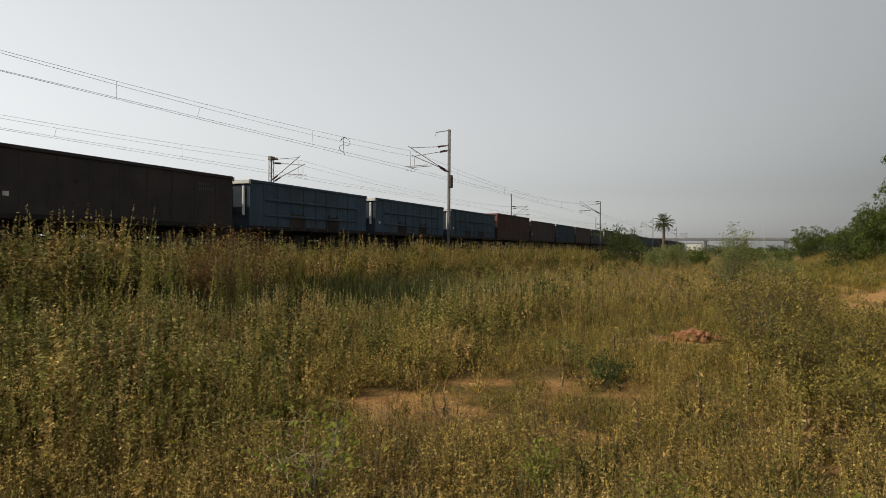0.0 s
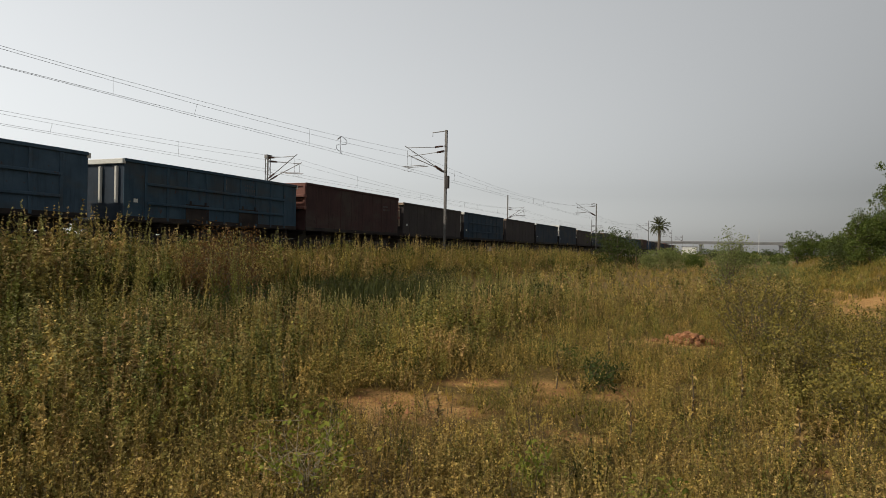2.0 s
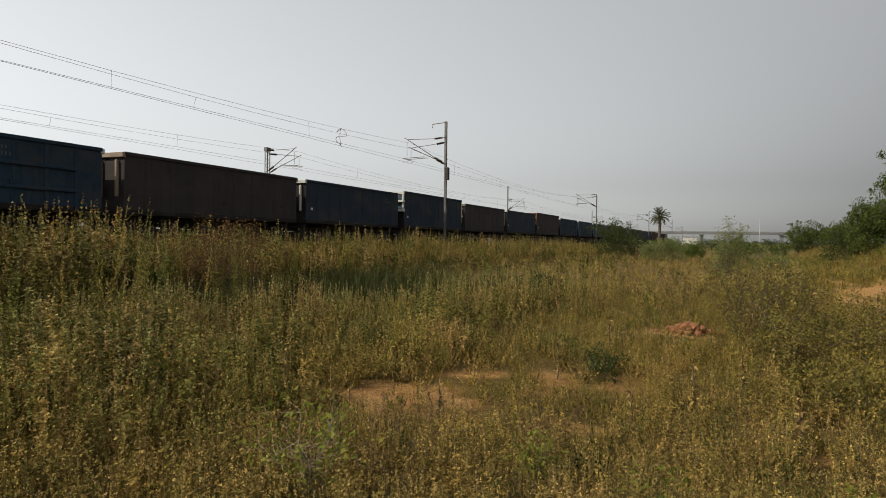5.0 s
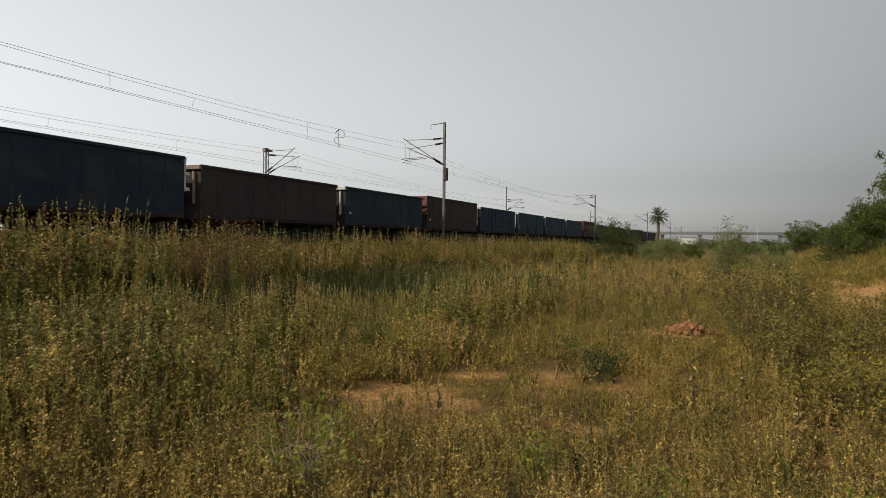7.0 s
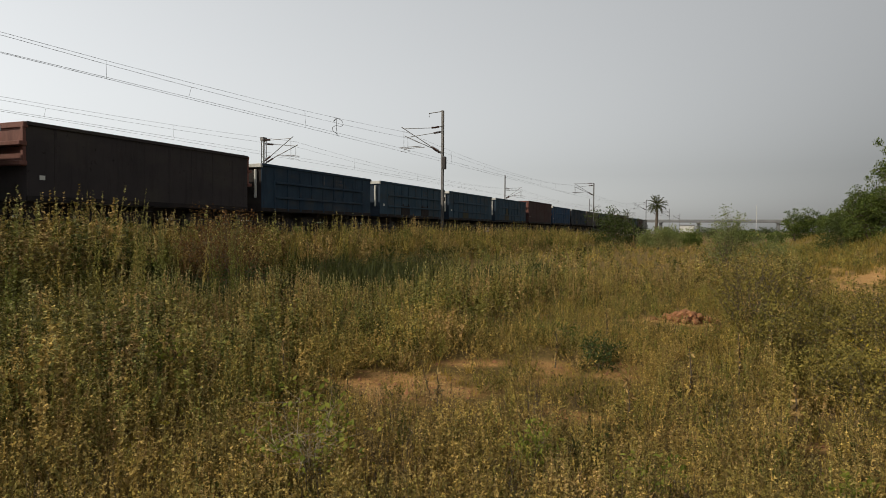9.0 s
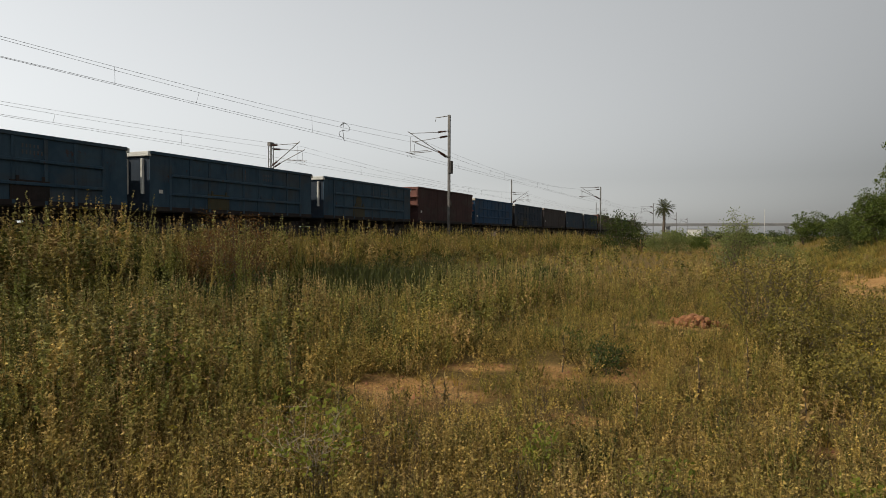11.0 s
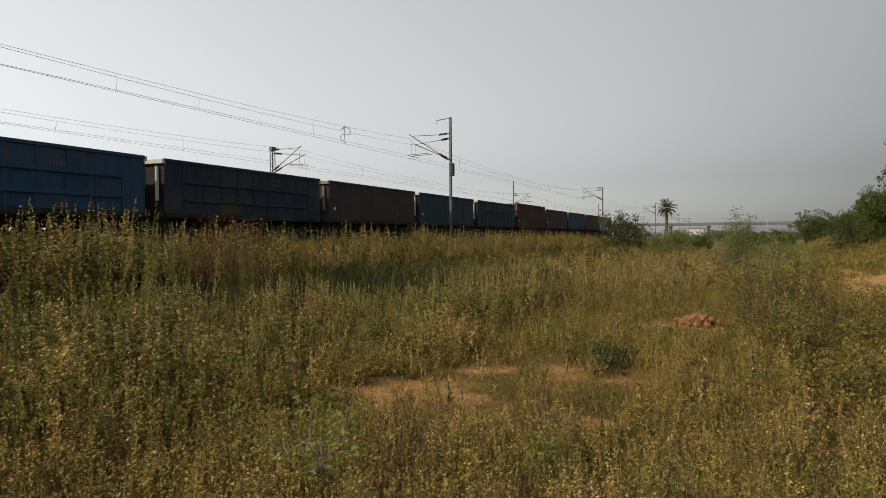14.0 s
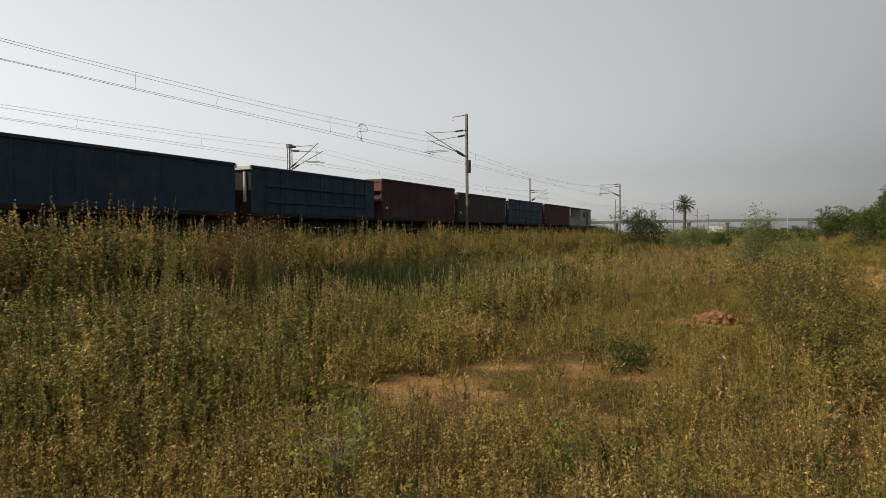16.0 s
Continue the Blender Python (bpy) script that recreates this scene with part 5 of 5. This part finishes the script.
    h = (1.1 + 0.14 * smooth(20, 12, p[:, 1]) + 0.2 * wave_noise(p[:, 0], p[:, 1], 1.5, 19)) * r.uniform(0.65, 1.4, n)
    # the mix turns to darker weeds at the near end, carrying its shade
    tone = r.uniform(0, 1, n) - 0.25 * smooth(17, 11, p[:, 1]) + 0.3 * wave_noise(p[:, 0], p[:, 1], 2.2, 29)
    sel = (tone < 0.5) & (tone > 0.02)
    gold = tone > 0.8
    leafy = tone <= 0.02
    scatter("bank_weeds", bank, p[leafy], h[leafy], H_GREEN, "green leafy weeds on the railway bank", "weeds", r, 0.95)
    scatter("bank_weeds", bank, p[sel], h[sel], H_UMBER, "brown weeds on the railway bank", "weeds", r, 0.95)
    scatter("bank_weeds", bank, p[gold], h[gold], H_GOLD, "golden weeds on the railway bank", "weeds", r, 0.95)
    sel = ~(sel | gold | leafy)
    scatter("bank_weeds", bank, p[sel], h[sel], H_OLIVE, "grey-green weeds on the railway bank", "weeds", r, 0.95)
    # scrub added beyond the far track to block bright sky under the wagons
    r = np.random.RandomState(64)
    p = np.stack([r.uniform(-66, -46, 900), -30 + 300 * r.uniform(0, 1, 900)], -1)
    scatter("far_scrub", far_weeds, p, r.uniform(3.0, 4.6, len(p)), F_TREE, "dull green scrub added beyond the railway", "scrub", r, 1.1)
    # plumed weeds along the edge of the hollow
    r = np.random.RandomState(65)
    u = r.uniform(0, 1, 330)
    p = np.stack([-8.0 + 5.2 * u + r.normal(0, 0.5, 330), 6.6 + 8.4 * u + r.normal(0, 0.7, 330)], -1)
    hh = r.uniform(0.8, 1.12, 330) * dip(p[:, 0], p[:, 1])
    sel = r.uniform(0, 1, 330) < 0.5
    scatter("plumed_weeds", plumes, p[sel], hh[sel], H_OLIVE, "grey-green weeds with pale plumes", "weeds", r, 0.8)
    scatter("plumed_weeds", plumes, p[~sel], hh[~sel], H_UMBER, "brownish weeds with pale plumes", "weeds", r, 0.8)
    # stalks that stand over the rest
    r = np.random.RandomState(63)
    p = np.stack([-6.9 - 3.4 * r.uniform(0, 1, 26) ** 1.3 + r.normal(0, 0.25, 26), np.zeros(26)], -1)
    p[:, 1] = 5.0 + 2.6 * (-6.9 - p[:, 0]) + r.normal(0, 0.5, 26)
    h = r.uniform(1.75, 2.15, 26)
    h[:4] += 0.15
    scatter("tall_stalks", stalks, p, h, H_OLIVE, "tall feathery weed stalks standing over the field", "weeds", r, 0.75)


plant_field()


# ---------------------------------------------------------------- shrubs and trees
def shrub(name, x, y, width, height, leaf, mat, label, category="bush", leaves=900, limbs=9, seed=1, group="", clump=0.13, bark=None, lift=0.0, gap=0.0, cone=0.0):
    """A shrub or tree: tapered limbs that fork, and a crown of small leaves in clumps."""
    rs = np.random.RandomState(seed)
    z0 = float(ground_z(x, y)) - 0.05
    ob = empty(name, x, y, z0)
    tagged(ob, label, category, group)
    bm = bmesh.new()
    tips = []
    trunk_top = Vector((rs.normal(0, 0.03) * width, rs.normal(0, 0.03) * width, height * lift))
    if lift > 0:
        tube(bm, [(0, 0, 0), trunk_top * 0.5 + Vector((0.03 * width, 0, 0)), trunk_top], [0.035 * height, 0.028 * height, 0.02 * height], 7)
    for k in range(limbs):
        az = 6.283 * (k + rs.uniform(-0.3, 0.3)) / limbs
        r = width / 2 * rs.uniform(0.35, 1.0)
        zt = height * (lift + (1 - lift) * rs.uniform(0.45, 1.0) * (1 - 0.35 * (r / (width / 2)) ** 2))
        r *= 1 - cone * (zt / height) ** 1.5
        end = Vector((math.cos(az) * r, math.sin(az) * r, zt))
        mid = trunk_top.lerp(end, 0.5) + Vector((rs.normal(0, 0.06) * width, rs.normal(0, 0.06) * width, 0.06 * height))
        t = 0.012 * height * (0.5 if height < 2 else (0.4 if height < 3 else 1.0))
        tube(bm, [trunk_top * 0.96, mid, end], [t, t * 0.65, t * 0.25], 5)
        for j in range(5):
            u = rs.uniform(0.35, 0.95)
            p = mid.lerp(end, u) if u > 0.5 else trunk_top.lerp(mid, 0.5 + u)
            q = p + Vector(rs.normal(0, 0.13, 3) * np.array([width, width, height * 0.7])) + Vector((0, 0, 0.06 * height))
            q.z = max(q.z, 0.08 * height)
            tube(bm, [p, q], [t * 0.4, t * 0.12], 4)
            tips.append(q)
        tips += [end, mid.lerp(end, 0.6)]
        if lift < 0.05:
            for low in (0.16, 0.34):
                rr = width / 2 * rs.uniform(0.5, 0.95)
                tips.append(Vector((math.cos(az + low) * rr, math.sin(az + low) * rr, height * low * rs.uniform(0.7, 1.2))))
    part("branchwork", bm, bark or M_BARK, ob, "brown woody branches")
    c = np.array(tips)
    c = c[rs.uniform(0, 1, len(c)) > gap]
    n = leaves
    k = rs.randint(0, len(c), n)
    reach = rs.uniform(0.6, 1.25, len(c))[k][:, None] * np.array([width, width, height * 0.75]) * clump
    ball = rs.normal(0, 1, (n, 3))
    ball *= (rs.uniform(0, 1, (n, 1)) ** 0.45) / (np.linalg.norm(ball, axis=1, keepdims=True) + 1e-9)
    base = c[k] + ball * reach
    base[:, 2] = np.maximum(base[:, 2], 0.03 * height)
    way = ball * 0.8 + rs.normal(0, 0.6, (n, 3)) + [0, 0, 0.15]
    ln = leaf * rs.uniform(0.6, 1.4, n)
    v, q = leaf_tris(rs, base, way, ln, ln * 0.55)
    tris_object("foliage", v, q, mat, ob)
    return ob


def palm(x, y, height):
    rs = np.random.RandomState(9)
    ob = empty("date_palm", x, y, float(ground_z(x, y)) - 0.1)
    tagged(ob, "date palm with a rough trunk and spiky crown", "palm tree")
    bm = bmesh.new()
    n = 16
    tube(bm, [(0.25 * math.sin(i / n * 2.2), 0, height * i / n) for i in range(n + 1)], [0.34 - 0.08 * i / n + (0.03 if i % 2 else -0.02) for i in range(n + 1)], 9)
    part("trunk", bm, M_BARK, ob, "rough brown trunk")
    top = np.array([0.25 * math.sin(2.2), 0, height])
    for k in range(74):
        az, el = rs.uniform(0, 6.283), rs.uniform(-0.9, 1.4)
        L = rs.uniform(2.2, 2.85)
        m = 9
        pts = []
        d = np.array([math.cos(az) * math.cos(el), math.sin(az) * math.cos(el), math.sin(el)])
        p = top.copy()
        for i in range(m):
            pts.append(p.copy())
            p = p + d * L / m
            d = d + np.array([0, 0, -0.10])
            d /= np.linalg.norm(d)
        pts = np.array(pts)
        pieces = [stem_tris(pts[:-1], pts[1:], np.full(m - 1, 0.02), np.full(m - 1, 0.012))]
        t = np.repeat(np.linspace(0.18, 1.0, 26), 2)
        pos = np.stack([np.interp(t * (m - 1), np.arange(m), pts[:, j]) for j in range(3)], -1)
        along = pts[-1] - pts[0]
        along /= np.linalg.norm(along)
        side = np.cross(along, [0, 0, 1.0])
        side /= np.linalg.norm(side) + 1e-9
        sg = np.tile([1.0, -1.0], 26)[:, None]
        way = side * sg + along * 0.8 + rs.normal(0, 0.15, (52, 3)) + [0, 0, 0.15]
        ln = 0.5 * np.sin(np.clip(t * 2.7 + 0.3, 0, 3.0)) + 0.08
        pieces.append(leaf_tris(rs, pos, way, ln, np.full(52, 0.045)))
        v, q = join(pieces)
        tris_object("frond", v, q, F_FROND, ob)
    return ob


palm(-13.4, 150.0, 6.9)

shrub("shrub", -9.7, 66, 4.2, 4.0, 0.16, F_DARK, "dark green dense shrub beside the railway", leaves=5200, limbs=14, seed=11, clump=0.15)
shrub("shrub", -8.0, 67, 2.2, 3.9, 0.13, F_DARK, "dark thin-branched shrub beside the railway", leaves=900, limbs=8, seed=12, gap=0.3)
shrub("bush", -5.0, 60, 3.8, 2.15, 0.13, F_PALE, "pale green feathery low bush in the field", leaves=5200, limbs=14, seed=13)
shrub("bush", -2.9, 74, 2.0, 1.3, 0.14, F_TREE, "green low bush in the field", leaves=2600, limbs=10, seed=14)
shrub("sapling", 0.12, 28.5, 2.0, 2.4, 0.06, F_PALE, "pale green thorny sapling with thin branches", "sapling", leaves=5200, limbs=30, seed=15, lift=0.06, clump=0.12, cone=0.45)
shrub("bush", 0.3, 29.2, 1.7, 1.0, 0.06, F_PALE, "pale green low bush at the foot of the sapling", leaves=2600, limbs=14, seed=59)
shrub("bush", 1.7, 31.0, 2.2, 1.75, 0.06, F_PALE, "pale green leafy bush beside the sapling", leaves=2600, limbs=12, seed=16)
shrub("tree", 10.0, 46.0, 4.2, 5.3, 0.12, F_TREE, "green broadleaf tree with a loose uneven crown", "tree", leaves=20000, limbs=34, seed=17, lift=0.3, gap=0.05, clump=0.085)
shrub("bush", 7.5, 44.0, 3.0, 3.1, 0.11, F_TREE, "dense green bush under the tree", leaves=13000, limbs=30, seed=18, clump=0.09)
shrub("bush", 9.2, 43.0, 3.6, 3.6, 0.11, F_TREE, "dense green bush under the tree", leaves=12000, limbs=30, seed=19, clump=0.09)
shrub("bush", 6.3, 46.0, 2.6, 2.1, 0.10, F_DARK, "dark green bush beside the tree", leaves=4200, limbs=14, seed=24)
FAR_ROW = [(8.0, 92, 3.2, 3.5, F_TREE), (9.9, 92, 3.4, 3.2, F_TREE), (11.6, 90, 3.8, 3.5, F_TREE), (13.6, 92, 3.4, 3.2, F_TREE), (6.2, 98, 2.2, 1.7, F_TREE),
           (-11.5, 158, 4.0, 2.4, F_DARK), (-3.0, 155, 6.0, 2.9, F_DARK), (2.0, 150, 5.0, 2.2, F_DARK), (8.0, 150, 6.0, 2.6, F_DARK), (-5.0, 110, 3.6, 1.7, F_TREE), (3.0, 105, 3.6, 1.9, F_TREE)]
for k, (fx, fy, fw, fh, fm) in enumerate(FAR_ROW):
    tall = fh > 3.0
    shrub("tree" if tall else "bush", fx, fy, fw, fh, 0.19, fm, "small dark green tree in a far row" if fm is F_DARK else "small green tree in a far row", "tree" if tall else "bush",
          leaves=3600, limbs=12, seed=200 + k, lift=0.03, group="far trees")

# foreground bushes
EDGE = [(0.75, 8.6, 1.0, 0.95, 31), (0.45, 10.2, 1.1, 1.42, 32), (0.35, 11.8, 1.2, 1.58, 33), (1.75, 9.8, 1.0, 1.0, 34), (1.2, 7.0, 1.2, 0.65, 35), (0.95, 12.2, 1.0, 1.5, 45), (1.35, 10.8, 1.0, 0.8, 58), (2.1, 11.4, 1.0, 1.05, 60)]
for ex, ey, ew, eh, es in EDGE:
    shrub("bush", ex, ey, ew, eh, 0.032, F_BUSH, "tall olive-brown twiggy bush at the field edge" if eh > 1.1 else "low olive-brown twiggy bush at the field edge",
          leaves=4600, limbs=30, clump=0.11, seed=es, bark=M_TWIG, group="edge bushes")
shrub("leafy_plant", -2.42, 3.6, 0.85, 0.62, 0.042, F_LIME, "bright green leafy plant with bare curling twigs", "plant", leaves=560, limbs=20, seed=36, bark=M_STRAW)
shrub("leafy_plant", -1.15, 4.3, 0.42, 0.42, 0.035, F_LIME, "yellow-green leafy plant among dry weeds", "plant", leaves=380, limbs=10, seed=37, bark=M_TWIG)
shrub("bush", -1.28, 7.7, 0.45, 0.5, 0.035, F_DARK, "small dark green bush on bare soil", leaves=900, limbs=10, seed=38)
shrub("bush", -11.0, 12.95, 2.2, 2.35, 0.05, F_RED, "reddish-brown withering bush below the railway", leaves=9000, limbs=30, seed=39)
shrub("bush", -10.0, 12.6, 1.6, 1.35, 0.06, F_DARK, "dark green bush below the railway", leaves=2200, limbs=14, seed=40)
shrub("leafy_plant", 0.72, 4.2, 0.4, 0.32, 0.055, F_LIME, "bright green leafy plant among dry weeds", "plant", leaves=160, limbs=8, seed=41, bark=M_TWIG)


# dark bushes added to fill the shaded hollow below the bank
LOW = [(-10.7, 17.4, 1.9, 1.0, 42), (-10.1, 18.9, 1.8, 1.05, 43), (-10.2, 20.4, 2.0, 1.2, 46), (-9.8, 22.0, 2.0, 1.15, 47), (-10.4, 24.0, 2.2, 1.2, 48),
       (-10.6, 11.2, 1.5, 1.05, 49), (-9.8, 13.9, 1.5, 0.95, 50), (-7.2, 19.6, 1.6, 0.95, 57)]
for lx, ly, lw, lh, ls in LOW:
    shrub("bush", lx, ly, lw, lh, 0.06, F_SHADE, "low bush added as shade in the hollow below the bank", leaves=2200, limbs=14, seed=ls, group="hollow bushes")
# dark bush added in place of a shaded gap among the weeds
shrub("bush", -5.1, 18.6, 1.7, 1.05, 0.06, F_DARK, "low dark bush added for a shaded gap in the grass", leaves=2200, limbs=14, seed=44)


def clods(x, y):
    rs = np.random.RandomState(3)
    ob = empty("earth_heap", x, y, float(ground_z(x, y)))
    tagged(ob, "small heap of broken red earth clods", "earth heap")

    def lump(name, sx, sy, sz, px, py, pz, sub, k):
        bm = bmesh.new()
        bmesh.ops.create_icosphere(bm, subdivisions=sub, radius=1.0)
        for v in bm.verts:
            q = v.co * 1.6 + Vector((k * 3.1, 0, 0))
            v.co *= 1 + 0.45 * noise.noise(q) + 0.22 * noise.noise(q * 2.7)
            v.co = Vector((v.co.x * sx, v.co.y * sy, v.co.z * sz))
        c = part(name, bm, M_CLOD, ob)
        c.matrix_basis = pose(px, py, pz, 0, 0, rs.uniform(0, 360))

    lump("mound", 0.29, 0.24, 0.14, 0, 0, 0.0, 4, 40)
    for k in range(70):
        s = rs.uniform(0.02, 0.075)
        px, py = rs.normal(0, 0.19), rs.normal(-0.05, 0.14)
        lump("clod", s * 1.2, s, s * 0.9, px, py, 0.13 * math.exp(-px * px / 0.08 - py * py / 0.05) + s * 0.3, 2, k)


clods(-0.58, 12.2)


def dead_stalk(x, y, height, seed):
    rs = np.random.RandomState(seed)
    ob = empty("dead_stalk", x, y, float(ground_z(x, y)) - 0.02)
    tagged(ob, "dark dried upright stalk with withered leaves", "plant", "dead stalks")
    bm = bmesh.new()
    tube(bm, [(0, 0, 0), (0.02, 0.01, height * 0.5), (0.0, 0.03, height)], [0.009, 0.007, 0.003], 5)
    part("stem", bm, M_TWIG, ob)
    n = 60
    t = rs.uniform(0.15, 1.0, n)
    base = np.stack([0.02 * np.sin(t * 3), 0.02 * t, t * height], -1)
    v, q = leaf_tris(rs, base, rs.normal(0, 1, (n, 3)) + [0, 0, 0.6], rs.uniform(0.03, 0.08, n), rs.uniform(0.012, 0.03, n))
    tris_object("foliage", v, q, F_UMBER, ob)


for dx, dy, dh, ds in ((-0.28, 6.7, 0.52, 1), (-1.75, 7.6, 0.45, 2), (0.15, 7.5, 0.6, 3), (-2.2, 5.2, 0.4, 4), (-0.7, 5.6, 0.42, 5), (-1.5, 9.6, 0.5, 6), (0.5, 5.6, 0.5, 7), (-3.6, 5.0, 0.6, 8)):
    dead_stalk(dx, dy, dh, ds)

shrub("leafy_plant", 0.42, 5.75, 0.5, 0.3, 0.045, F_UMBER, "withered brown broad-leaved plant", "plant", leaves=110, limbs=8, seed=51, bark=M_TWIG)
shrub("leafy_plant", -3.75, 3.55, 0.3, 0.3, 0.07, F_YELLOW, "small yellowed broad-leaved plant", "plant", leaves=26, limbs=5, seed=52, bark=M_TWIG)
shrub("leafy_plant", -4.6, 4.6, 0.5, 0.75, 0.045, F_LIME, "yellow-green leafy weed in the tall growth", "plant", leaves=260, limbs=10, seed=53, bark=M_TWIG)
shrub("leafy_plant", 1.35, 8.2, 0.5, 0.6, 0.035, F_YELLOW, "yellowing leafy weed at the field edge", "plant", leaves=170, limbs=10, seed=54, bark=M_TWIG)
shrub("leafy_plant", -0.35, 4.15, 0.45, 0.32, 0.035, F_LIME, "yellow-green low leafy weed", "plant", leaves=260, limbs=10, seed=55, bark=M_TWIG)
shrub("leafy_plant", -2.0, 9.4, 0.6, 0.35, 0.03, F_TREE, "low dark green leafy weed", "plant", leaves=700, limbs=12, seed=56, bark=M_TWIG)


def pale_twigs(x, y, z):
    rs = np.random.RandomState(8)
    bm = bmesh.new()
    for k in range(7):
        p = Vector((rs.uniform(-0.1, 0.1), -0.4 + 0.13 * k, 0))
        tube(bm, [p, p + Vector((0, rs.uniform(-0.1, 0.1), 0.14)), p + Vector((0.03, rs.uniform(-0.2, 0.2), 0.24)), p + Vector((0, rs.uniform(-0.2, 0.2), 0.14))], [0.014, 0.012, 0.01, 0.007], 5)
    tube(bm, [(0, -0.45, 0.0), (0.02, 0, 0.06), (0, 0.5, 0.02)], [0.025, 0.02, 0.012], 5)
    tube(bm, [(0, 0, -z), (0.02, 0.02, 0.05)], [0.008, 0.006], 5)
    ob = part("dry_branch", bm, M_PAINT["tan"])
    ob.matrix_basis = pose(x, y, float(ground_z(x, y)) + z)
    tagged(ob, "bleached dry branch caught in the grass", "branch")


pale_twigs(-13.0, 38.5, 1.15)


# ---------------------------------------------------------------- what moves
motions()
